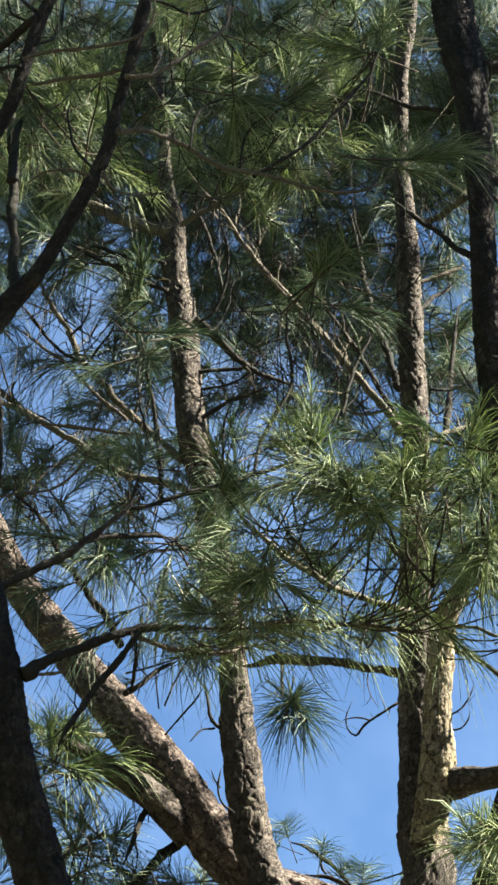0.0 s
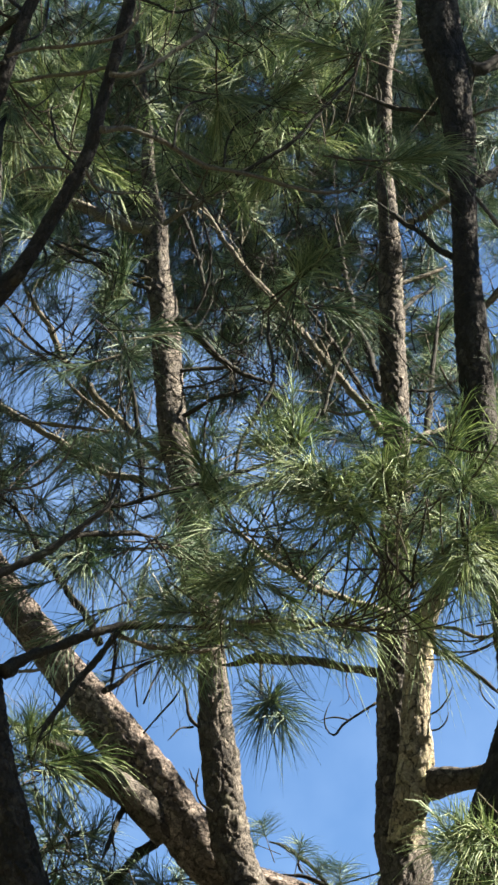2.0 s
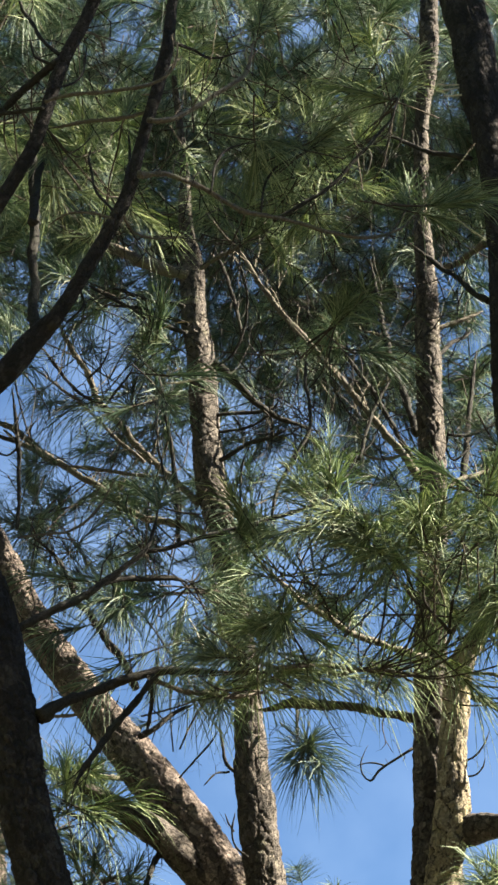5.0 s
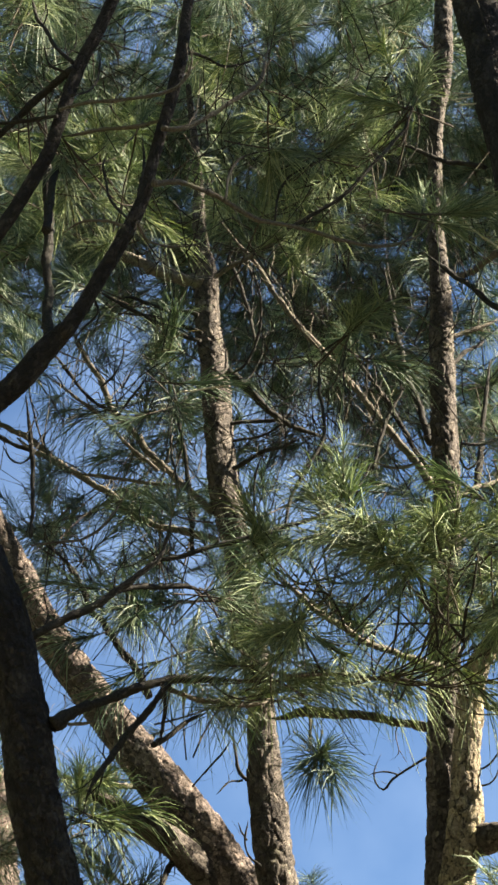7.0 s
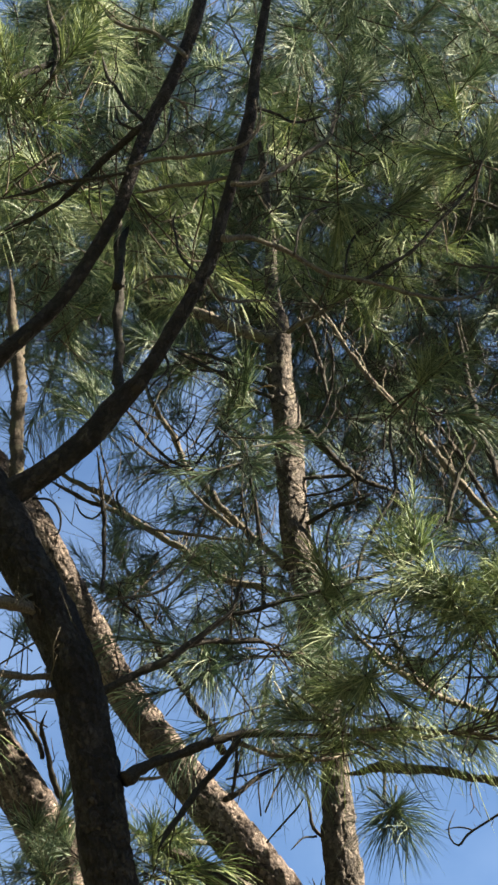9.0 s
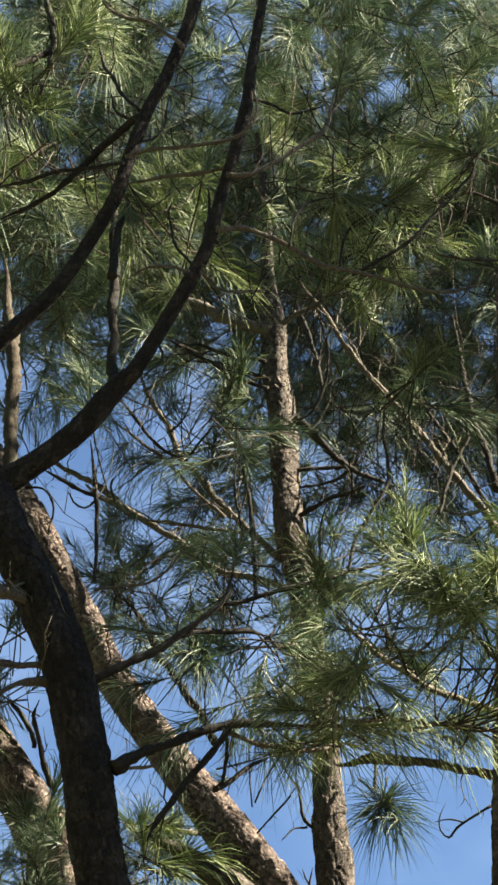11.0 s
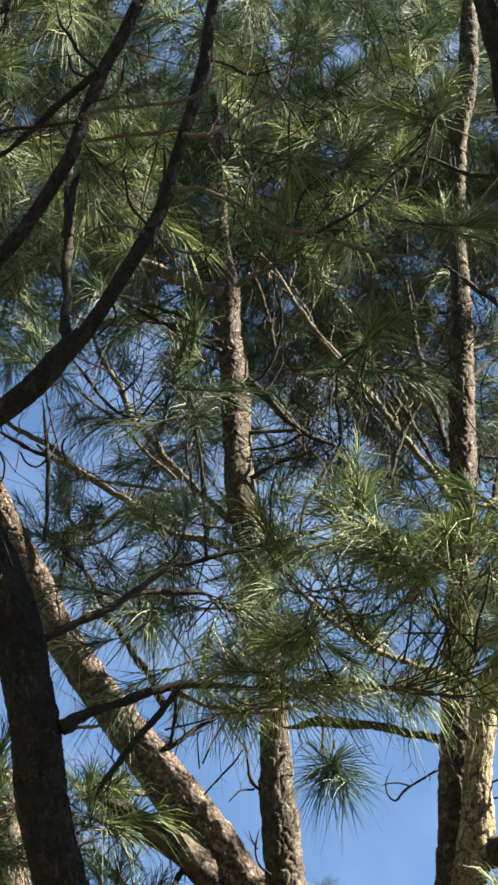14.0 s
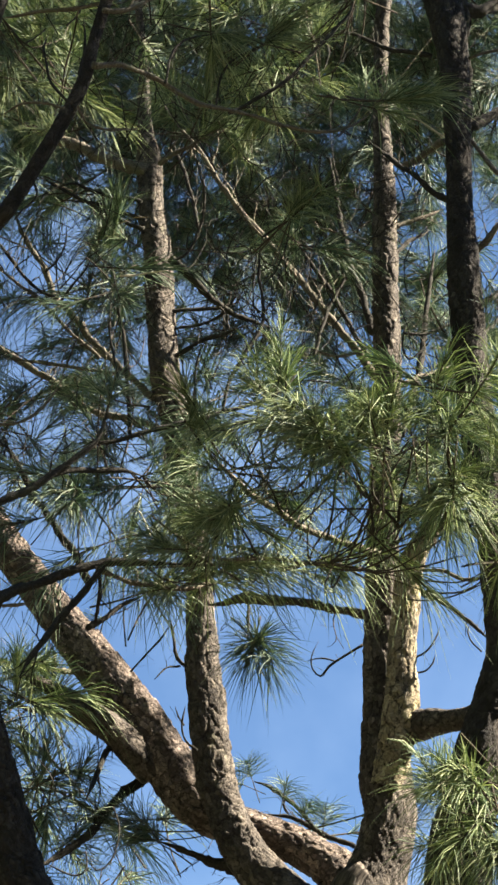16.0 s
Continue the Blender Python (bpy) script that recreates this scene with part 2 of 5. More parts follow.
def trunk_mesh(name, points, material, seed, step=0.009, sides=112, relief=0.014, plate=0.046):
    """A stem with plates of bark, proud of the fissures between them."""
    q = smooth_line(points, step)
    a, b = frames_along(q)
    n = len(q)
    run = np.concatenate([[0], np.cumsum(np.linalg.norm(np.diff(q[:, :3], axis=0), axis=1))])
    ang = np.linspace(0, 2 * np.pi, sides, endpoint=False)
    lump = 1 + 0.07 * np.sin(2 * ang[None] + run[:, None] * 2.1 + seed) + 0.05 * np.sin(3 * ang[None] - run[:, None] * 3.3 + 2 * seed)
    rad = q[:, 3][:, None] * lump
    out = np.cos(ang)[None, :, None] * a[:, None] + np.sin(ang)[None, :, None] * b[:, None]
    local = np.stack([np.cos(ang)[None] * rad, np.sin(ang)[None] * rad, np.repeat(run[:, None], sides, 1)], 2).reshape(-1, 3)
    wob = 0.014 * np.sin(local[:, [1, 2, 0]] * 47 + seed) + 0.007 * np.sin(local[:, [2, 0, 1]] * 131 + 2 * seed)
    d1, d2, way, tint = cells((local + wob) / (plate, plate, plate * 2.4), seed)
    crack = np.clip((d2 - d1) / 0.16, 0, 1) ** 0.7
    size = np.minimum(1, q[:, 3] / 0.07)[:, None].repeat(sides, 1).ravel()
    rise = crack * (0.35 + 0.6 * tint) + 0.35 * np.clip(way[:, 2], -0.6, 0.6) + rng.normal(0, 0.05, len(tint))
    verts = (q[:, None, :3] + out * rad[..., None]).reshape(-1, 3) + out.reshape(-1, 3) * (relief * size * (rise - 0.6))[:, None]
    i = np.arange(n - 1)[:, None] * sides
    j = np.arange(sides)[None]
    k = (j + 1) % sides
    faces = np.stack([i + j, i + k, i + sides + k, i + sides + j], 2).reshape(-1, 4)
    me = mesh_of(name, verts, faces, [material], True)
    place = me.attributes.new("bark_at", "FLOAT_VECTOR", "POINT")
    place.data.foreach_set("vector", (local + (0.37 * seed, 0.11 * seed, 0)).astype(np.float32).ravel())
    return me


def branch_mesh(name, points, material, seed, sides=9, step=0.018, spurs=0):
    """A limb or twig: a tapered, slightly crooked tube with swellings."""
    q = smooth_line(points, step)
    r = np.random.default_rng(seed)
    n = len(q)
    q[:, 3] *= np.interp(np.linspace(0, 1, n), [0, 0.8, 1], [1, 1, 0.3])
    run = np.linspace(0, n * step, n)
    a, b = frames_along(q)
    hold = np.sin(np.linspace(0, np.pi, n)) ** 0.3
    for gap, size in ((0.16, 0.9), (0.07, 0.45)):
        knot = np.arange(-gap, run[-1] + 2 * gap, gap) + r.uniform(-0.3, 0.3) * gap
        for side in (a, b):
            off = np.interp(run, knot, r.normal(0, 1, len(knot)))
            q[:, :3] += side * (off * hold * size * np.minimum(0.008, 0.0025 + 0.28 * q[:, 3]))[:, None]
    a, b = frames_along(q)
    node = np.interp(run, np.arange(0, run[-1] + 0.1, 0.05), r.random(int((run[-1] + 0.1) / 0.05) + 1)[:len(np.arange(0, run[-1] + 0.1, 0.05))])
    knots = 0.92 + 0.22 * node ** 2 + 0.05 * r.standard_normal(n)
    ang = np.linspace(0, 2 * np.pi, sides, endpoint=False)
    rough = 1 + 0.12 * r.standard_normal((n, sides))
    out = np.cos(ang)[None, :, None] * a[:, None] + np.sin(ang)[None, :, None] * b[:, None]
    verts = (q[:, None, :3] + out * (q[:, 3] * knots)[:, None, None] * rough[..., None]).reshape(-1, 3)
    verts = np.vstack([verts, q[:1, :3], q[-1:, :3]])
    i = np.arange(n - 1)[:, None] * sides
    j = np.arange(sides)[None]
    k = (j + 1) % sides
    faces = np.stack([i + j, i + k, i + sides + k, i + sides + j], 2).reshape(-1, 4)
    last = (n - 1) * sides + np.arange(sides)
    cap = np.stack([last, (n - 1) * sides + (np.arange(sides) + 1) % sides, np.full(sides, n * sides + 1), np.full(sides, n * sides + 1)], 1)
    first = np.stack([(np.arange(sides) + 1) % sides, np.arange(sides), np.full(sides, n * sides)], 1)
    tri = np.vstack([faces[:, [0, 1, 2]], faces[:, [0, 2, 3]], cap[:, :3], first])
    # dead spurs, broken shoots and curling side twigs along it
    more_v, more_t, o = [], [], len(verts)

    def shoot(p, way, width, long, depth):
        nonlocal o
        bow = r.normal(0, 0.5, 3) + (0, 0, 0.25)
        steps = 5 if long > 0.06 else 3
        line = [p + way * long * k / (steps - 1) + bow * long * (k / (steps - 1)) ** 2 + (r.normal(0, 0.05, 3) * long if 0 < k else 0) for k in range(steps)]
        for k, c in enumerate(line):
            w = width * (1 - 0.6 * k / (steps - 1))
            more_v.extend(c + w * np.array(d) for d in ((1, 0, 0), (-0.5, 0.7, 0.5), (-0.5, -0.7, -0.5)))
        for k in range(steps - 1):
            for i in range(3):
                j = (i + 1) % 3
                more_t.extend([(o + 3 * k + i, o + 3 * k + j, o + 3 * k + 3 + j), (o + 3 * k + i, o + 3 * k + 3 + j, o + 3 * k + 3 + i)])
        more_t.append((o + 3 * steps - 3, o + 3 * steps - 2, o + 3 * steps - 1))
        o += 3 * steps
        if depth and long > 0.1:
            for k in r.integers(1, steps, int(r.integers(1, 3))):
                w = way + r.normal(0, 0.8, 3)
                shoot(line[k], w / np.linalg.norm(w), width * 0.7, long * r.uniform(0.3, 0.6), depth - 1)

    for at in (r.integers(2, n - 1, int(n * step / 0.055)) if spurs and n > 8 else ()):
        t = r.uniform(0, 6.28)
        ahead = (q[at, :3] - q[at - 2, :3]) / np.linalg.norm(q[at, :3] - q[at - 2, :3])
        way = a[at] * math.cos(t) + b[at] * math.sin(t) + ahead * r.uniform(0.1, 1.2)
        long = 0.012 + (r.uniform(0.0, 0.07) if r.random() < 0.6 or spurs == 1 else r.uniform(0.08, 0.30))
        shoot(q[at, :3], way / np.linalg.norm(way), min(0.0046, q[at, 3] * 0.5), long, 1)
    if more_v:
        verts, tri = np.vstack([verts, more_v]), np.vstack([tri, more_t])
    return mesh_of(name, verts, tri, [material], True)


def tuft_shape(seed, count, length, shoot, spread):
    """A shoot along +z whose last stretch bears long needles: points, triangles and the material of each triangle."""
    r = np.random.default_rng(seed)
    verts, tris, idx = [], [], []
    # the shoot, bent a little, in four steps
    bend = r.uniform(-0.05, 0.05, 2)
    zs = np.linspace(-0.20, shoot, 6)
    line = np.stack([bend[0] * ((zs - shoot) / 0.3) ** 2, bend[1] * ((zs - shoot) / 0.3) ** 2, zs], 1)
    rad = np.linspace(0.0042, 0.0030, 6)
    sides = 5
    ang = np.linspace(0, 2 * np.pi, sides, endpoint=False)
    for c, w in zip(line, rad):
        verts += [c + (w * np.cos(t), w * np.sin(t), 0) for t in ang]
    for i in range(5):
        for j in range(sides):
            k = (j + 1) % sides
            tris += [(i * 5 + j, i * 5 + k, i * 5 + 5 + k), (i * 5 + j, i * 5 + 5 + k, i * 5 + 5 + j)]
            idx += [1, 1]
    # the bud
    o = len(verts)
    verts += [line[-1] + (0.005 * np.cos(t), 0.005 * np.sin(t), 0.004) for t in ang] + [line[-1] + (0, 0, 0.022)]
    for j in range(sides):
        tris.append((o + j, o + (j + 1) % sides, o + 5))
        idx.append(1)
    tri_ang = np.array([0, 2.094, 4.189])
    for _ in range(count):
        s = shoot * (1 - 0.92 * r.random() ** 1.1)
        start = np.array([np.interp(s, zs, line[:, 0]), np.interp(s, zs, line[:, 1]), s])
        az = r.uniform(0, 6.283)
        lean = np.clip(r.normal(spread, 0.28), 0.08, 1.75)
        d = np.array([np.cos(az) * np.sin(lean), np.sin(az) * np.sin(lean), np.cos(lean)])
        L = length * r.uniform(0.62, 1.08)
        w = r.uniform(0.0012, 0.0023)
        side = np.cross(d, (0.3, 0.5, 0.8))
        side /= np.linalg.norm(side)
        up = np.cross(d, side)
        curve = side * r.normal(0, 0.11) + up * r.normal(0, 0.11)
        o = len(verts)
        for f, g in ((0.0, 1.0), (0.55, 0.95)):
            c = start + d * L * f + curve * L * f * f
            verts += [c + w * g * (np.cos(t) * side + np.sin(t) * up) for t in tri_ang]
        verts.append(start + d * L + curve * L)
        for j in range(3):
            k = (j + 1) % 3
            tris += [(o + j, o + k, o + 3 + k), (o + j, o + 3 + k, o + 3 + j), (o + 3 + j, o + 3 + k, o + 6)]
            idx += [0, 0, 0]
    v = np.array(verts)
    reach = np.hypot(v[:, 0], v[:, 1]) + np.maximum(0, v[:, 2] - shoot)
    reach[:36] = 0
    return v, np.array(tris), np.array(idx), reach


SHAPES = [tuft_shape(11 + i, n, ln, sh, sp) for i, (n, ln, sh, sp) in enumerate(
    [(76, 0.26, 0.26, 0.60), (76, 0.26, 0.16, 0.85), (68, 0.28, 0.24, 0.45), (76, 0.24, 0.30, 0.62),
     (52, 0.27, 0.12, 0.55), (100, 0.24, 0.15, 1.15), (72, 0.28, 0.32, 0.52), (68, 0.24, 0.20, 0.85)])]
def turn_to(way, spin):
    return Vector(way).to_track_quat("Z", "Y").to_matrix() @ Matrix.Rotation(spin, 3, "Z")


def drooped(shape, way, spin, size):
    """The points of a shoot that points along way, its needles bent down by their weight."""
    v, _, _, reach = SHAPES[shape % len(SHAPES)]
    w = v @ (np.array(turn_to(way, spin)) * size).T
    w[:, 2] -= 1.25 * (reach * size) ** 2
    return w


def tuft(parent, at, way, size=1.0, material=NEEDLE, shape=0, spin=0.0):
    """One shoot full of needles as a part of its own."""
    _, tris, idx, _ = SHAPES[shape % len(SHAPES)]
    ob = part("needle_tuft", mesh_of("needle_tuft", drooped(shape, way, spin, size), tris, [material, TWIG], False, idx), parent)
    ob.matrix_basis = Matrix.Translation(at)
    return ob


GAPS = []   # gaps in the crown by which the sun reaches the stems: a point and a width


def in_gap(p):
    for at, width in GAPS:
        off = p - at
        along = off.dot(to_sun)
        if along > 0 and (off - to_sun * along).length < 0.9 * width:
            return True
    return False


def spread_tufts(centre, radii, count, seed, rise=0.35):
    """Places and ways of shoots through an egg-shaped stretch of crown, pointing outwards and up."""
    r = np.random.default_rng(seed)
    out = []
    for _ in range(count):
        p = r.normal(0, 1, 3)
        p *= r.random() ** 0.4 / np.linalg.norm(p)
        way = r.normal(0, 0.75, 3) + p * 0.8 + (0, 0, rise)
        at = np.array(centre) + p * radii
        tip = way / np.linalg.norm(way)
        if any(in_gap(Vector(at + tip * s)) for s in (0.05, 0.17, 0.30)) and r.random() < 0.86:
            continue
        out.append((at, way / np.linalg.norm(way), r.uniform(0.72, 1.2), int(r.integers(len(SHAPES))), r.uniform(0, 6.28)))
    return out


BEARERS = []   # every branch so far: its tree, its object and points along it


def sprays(tree_of, centre, radii, count, seed, material=NEEDLE, rise=0.35):
    """Shoots as parts of the branch that is nearest to each, with the thin twig that bears it."""
    pick = np.random.default_rng(seed + 900)
    for at, way, size, shape, spin in spread_tufts(centre, radii, count, seed, rise):
        foot = at - way * 0.19 * size
        own = [(np.linalg.norm(line - foot, axis=1).min(), i) for i, (t, _, line) in enumerate(BEARERS) if t == tree_of]
        far, i = min(own)
        _, bearer, line = BEARERS[i]
        tuft(bearer, Vector(at), Vector(way), size, material, shape, spin)
        if 0.03 < far < 0.75:
            root = line[(np.linalg.norm(line - foot, axis=1) + pick.uniform(0, 0.3, len(line))).argmin()]
            mid = (root + foot) / 2 - way * far * 0.15 + np.array([0, 0, -0.10 * far])
            rows = [(*root, 0.0042), (*mid, 0.0036), (*foot, 0.0032), (*(foot + way * 0.04), 0.003)]
            part("twig", branch_mesh("twig", rows, TWIG, seed + shape, 5, 0.03), bearer)


class Crown:
    """The shoots past counting, joined into one mesh."""

    def __init__(self):
        self.v, self.t, self.m, self.n = [], [], [], 0

    def fill(self, centre, radii, count, seed, rise=0.35):
        for at, way, size, shape, spin in spread_tufts(centre, radii, count, seed, rise):
            v, t, m, _ = SHAPES[shape]
            self.v.append(drooped(shape, way, spin, size) + at)
            self.t.append(t + self.n)
            self.m.append(m)
            self.n += len(v)

    def twigs(self, centre, radii, count, seed):
        r = np.random.default_rng(seed)
        for _ in range(count):
            p = r.normal(0, 1, 3)
            p = np.array(centre) + p * (r.random() ** 0.4 / np.linalg.norm(p)) * radii
            way = r.normal(0, 1, 3)
            way /= np.linalg.norm(way)
            turn = r.normal(0, 0.7, 3)
            line, w = [], r.uniform(0.0022, 0.0048)
            for k in range(7):
                line.append(p)
                p = p + way * r.uniform(0.05, 0.11)
                way = way + turn * 0.22 + r.normal(0, 0.16, 3)
                way /= np.linalg.norm(way)
            v = []
            for k, c in enumerate(line):
                g = w * (1 - 0.09 * k)
                v += [c + g * np.array(o) for o in ((1, 0, 0), (-0.5, 0.6, 0.6), (-0.5, -0.6, -0.6), (0, 0.6, -0.8))]
            t = [(k * 4 + i, k * 4 + (i + 1) % 4, k * 4 + 4 + (i + 1) % 4) for k in range(6) for i in range(4)]
            t += [(k * 4 + i, k * 4 + 4 + (i + 1) % 4, k * 4 + 4 + i) for k in range(6) for i in range(4)]
            self.v.append(np.array(v))
            self.t.append(np.array(t) + self.n)
            self.m.append(np.full(len(t), 1))
            self.n += len(v)

    def grow(self, parent, material, label, wood=TWIG, name="crown"):
        me = mesh_of(name, np.vstack(self.v), np.vstack(self.t), [material, wood], False, np.concatenate(self.m))
        return tagged(part(name, me, parent, label), kind="stuff")


seed_box = [100]


def branch(tree, points, material=BRANCH, label="", name="branch", tips=0, leaves=NEEDLE, sides=9):
    """A limb of a tree, rows (x, y, z, radius) from its root out, with shoots round its tip."""
    seed_box[0] += 1
    ob = part(name, branch_mesh(name, points, material, seed_box[0], sides, spurs={"branch": 2, "twig": 1}.get(name, 0)), tree, label)
    if name == "branch":
        BEARERS.append((tree, ob, smooth_line(points, 0.06)[:, :3]))
    if tips:
        end, before = np.array(points[-1][:3]), np.array(points[-2][:3])
        r = np.random.default_rng(seed_box[0])
        way = (end - before) / np.linalg.norm(end - before)
        for i in range(tips):
            w = way + r.normal(0, 0.45 if i else 0.1, 3)
            tuft(ob, Vector(end + (before - end) * (0.25 * i / tips)), Vector(w / np.linalg.norm(w)), r.uniform(0.85, 1.1), leaves, int(r.integers(len(SHAPES))), r.uniform(0, 6))
    return ob


def tree(at, label):
    ob = new("pine_tree")
    ob.location = at
    ob.empty_display_size = 0.3
    return tagged(ob, label, "tree", "pine trees")


# ---- ground ----
def ground():
    n = 60
    ring = np.concatenate([[0], np.geomspace(1.5, 4000, n)])
    ang = np.linspace(0, 2 * np.pi, 48, endpoint=False)
    v = [(r * math.cos(t), 10 + r * math.sin(t), (0.05 * math.sin(r * 1.7 + 2 * t) + 0.04 * math.sin(3 * t + r)) * min(1, r / 4) - 0.02) for r in ring for t in ang]
    f = [(i * 48 + j, i * 48 + 48 + j, i * 48 + 48 + (j + 1) % 48, i * 48 + (j + 1) % 48) for i in range(n) for j in range(48)]
    ob = new("ground", mesh_of("ground", np.array(v), np.array(f), [LITTER]))
    return tagged(ob, "brown pine needle litter with mossy green patches", "ground", kind="structure")


def far_woods():
    """Unseen pine wood added to block low skylight: stems with ragged sprays of foliage, lower where the view opens."""
    r = np.random.default_rng(5)
    v, t, m, n = [], [], [], 0
    for k in range(110):
        az = 2 * math.pi * (k + r.uniform(0, 0.8)) / 110
        sunward = math.cos(az - SUN_AZ) > 0.72
        ahead = math.cos(az) > 0.75
        far = r.uniform(20, 34) if ahead or sunward else r.uniform(13, 24)
        x, y = far * math.sin(az), far * math.cos(az)
        high = r.uniform(2.5, 4.5) if ahead else r.uniform(11, 14) if sunward else r.uniform(14, 19)
        w = 0.01 * high
        ring = [(w, 0.0), (w * 0.8, high * 0.5), (0.02, high)]
        v += [(x + a * math.cos(q), y + a * math.sin(q), z - 0.1) for a, z in ring for q in np.arange(6) * math.pi / 3]
        for i in (0, 6):
            for j in range(6):
                u = (j + 1) % 6
                t += [(n + i + j, n + i + u, n + i + 6 + u), (n + i + j, n + i + 6 + u, n + i + 6 + j)]
                m += [1, 1]
        n += 18
        for _ in range(420):
            z = high * r.uniform(0.12, 1.02)
            wide = high * 0.17 * (1.12 - z / high) ** 0.6 * r.random() ** 0.4 + 0.1
            q = r.uniform(0, 6.28)
            c = np.array([x + wide * math.cos(q), y + wide * math.sin(q), z])
            a, b = r.normal(0, 0.05 * high ** 0.8, (2, 3))
            v += [c, c + a, c + b, c + (a + b) * 0.9]
            t += [(n, n + 1, n + 2), (n + 1, n + 3, n + 2)]
            m += [0, 0]
            n += 4
    me = mesh_of("far_woods", np.array(v), np.array(t), [NEEDLE_SHADED, BRANCH], False, np.array(m))
    return tagged(new("far_woods", me), "unseen ring of pine wood added to block low skylight", "woods", kind="stuff")


ground()
far_woods()


# ---- the many-stemmed pine ----
candelabra = tree((0.80, 10.54, 0), "tall pine with four scaly lichen-spotted stems rising from one trunk")
TRUNK_LINE = [(0.824, 10.300, 10.606, 0.0440), (0.817, 10.304, 10.382, 0.0494), (0.813, 10.307, 10.162, 0.0519), (0.802, 10.311, 9.981, 0.0473), (0.777, 10.315, 9.803, 0.0398), (0.761, 10.319, 9.627, 0.0353), (0.756, 10.322, 9.454, 0.0351), (0.748, 10.326, 9.283, 0.0349), (0.749, 10.330, 9.114, 0.0347), (0.755, 10.333, 8.947, 0.0413), (0.761, 10.337, 8.782, 0.0452), (0.765, 10.341, 8.620, 0.0504), (0.765, 10.344, 8.459, 0.0568), (0.766, 10.348, 8.301, 0.0591), (0.767, 10.352, 8.144, 0.0628), (0.770, 10.356, 7.990, 0.0637), (0.771, 10.359, 7.837, 0.0660), (0.774, 10.363, 7.686, 0.0643), (0.772, 10.367, 7.537, 0.0678), (0.758, 10.370, 7.242, 0.0696), (0.743, 10.374, 6.954, 0.0713), (0.734, 10.378, 6.646, 0.0716), (0.729, 10.381, 6.399, 0.0671), (0.726, 10.385, 6.238, 0.0667), (0.728, 10.389, 6.053, 0.0711), (0.732, 10.393, 5.871, 0.0802), (0.742, 10.396, 5.743, 0.0991), (0.746, 10.400, 5.616, 0.1058), (0.759, 10.380, 5.495, 0.1053), (0.739, 10.385, 5.371, 0.1119), (0.705, 10.390, 5.247, 0.1232), (0.674, 10.395, 5.125, 0.1532), (0.661, 10.400, 4.980, 0.1991), (0.660, 10.450, 4.000, 0.2600), (0.740, 10.500, 2.400, 0.2900), (0.800, 10.540, 1.000, 0.3200), (0.800, 10.540, 0.250, 0.3800), (0.800, 10.540, -0.150, 0.5000)]
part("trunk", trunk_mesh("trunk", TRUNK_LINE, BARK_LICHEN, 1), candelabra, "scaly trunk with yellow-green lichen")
UPRIGHT_LINE = [(-0.510, 10.740, 10.292, 0.0149), (-0.474, 10.738, 9.990, 0.0206), (-0.439, 10.736, 9.660, 0.0262), (-0.429, 10.733, 9.408, 0.0331), (-0.409, 10.731, 9.230, 0.0401), (-0.387, 10.729, 9.055, 0.0597), (-0.375, 10.727, 8.882, 0.0593), (-0.362, 10.724, 8.711, 0.0617), (-0.331, 10.722, 8.543, 0.0669), (-0.321, 10.720, 8.377, 0.0692), (-0.308, 10.718, 8.213, 0.0715), (-0.295, 10.716, 8.051, 0.0710), (-0.279, 10.713, 7.892, 0.0760), (-0.253, 10.711, 7.734, 0.0782), (-0.217, 10.709, 7.579, 0.0723), (-0.192, 10.707, 7.425, 0.0665), (-0.164, 10.704, 7.274, 0.0661), (-0.137, 10.702, 7.124, 0.0657), (-0.115, 10.700, 6.976, 0.0653), (-0.088, 10.698, 6.830, 0.0623), (-0.077, 10.696, 6.686, 0.0619), (-0.072, 10.693, 6.543, 0.0640), (-0.061, 10.691, 6.403, 0.0700), (-0.053, 10.689, 6.264, 0.0759), (-0.033, 10.687, 6.126, 0.0792), (-0.020, 10.684, 5.991, 0.0800), (0.000, 10.682, 5.857, 0.0820), (0.022, 10.680, 5.724, 0.0815), (0.070, 10.660, 5.587, 0.0811), (0.126, 10.620, 5.444, 0.0900), (0.220, 10.580, 5.292, 0.1036), (0.360, 10.540, 5.131, 0.1252), (0.549, 10.500, 4.962, 0.1534)]
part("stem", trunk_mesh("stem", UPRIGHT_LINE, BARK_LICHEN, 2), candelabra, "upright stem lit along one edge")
LEANING_LINE = [(-2.331, 11.200, 9.198, 0.0803), (-2.088, 11.183, 8.851, 0.0849), (-1.902, 11.166, 8.582, 0.0896), (-1.722, 11.149, 8.336, 0.0914), (-1.557, 11.131, 8.063, 0.0931), (-1.395, 11.114, 7.764, 0.0918), (-1.253, 11.097, 7.505, 0.0906), (-1.127, 11.080, 7.251, 0.0922), (-0.841, 11.060, 6.830, 0.0879), (-0.729, 11.042, 6.675, 0.0925), (-0.632, 11.023, 6.538, 0.0971), (-0.523, 11.005, 6.393, 0.1016), (-0.416, 10.987, 6.253, 0.1060), (-0.316, 10.968, 6.113, 0.1078), (-0.227, 10.950, 5.977, 0.1096), (-0.109, 10.930, 5.793, 0.1113), (-0.005, 10.883, 5.671, 0.1003), (0.116, 10.837, 5.597, 0.0922), (0.265, 10.790, 5.536, 0.0867), (0.425, 10.743, 5.444, 0.0909), (0.582, 10.697, 5.315, 0.1096), (0.700, 10.650, 5.163, 0.1326)]
part("stem", trunk_mesh("stem", LEANING_LINE, BARK, 3), candelabra, "leaning stem with pinkish tan plates")
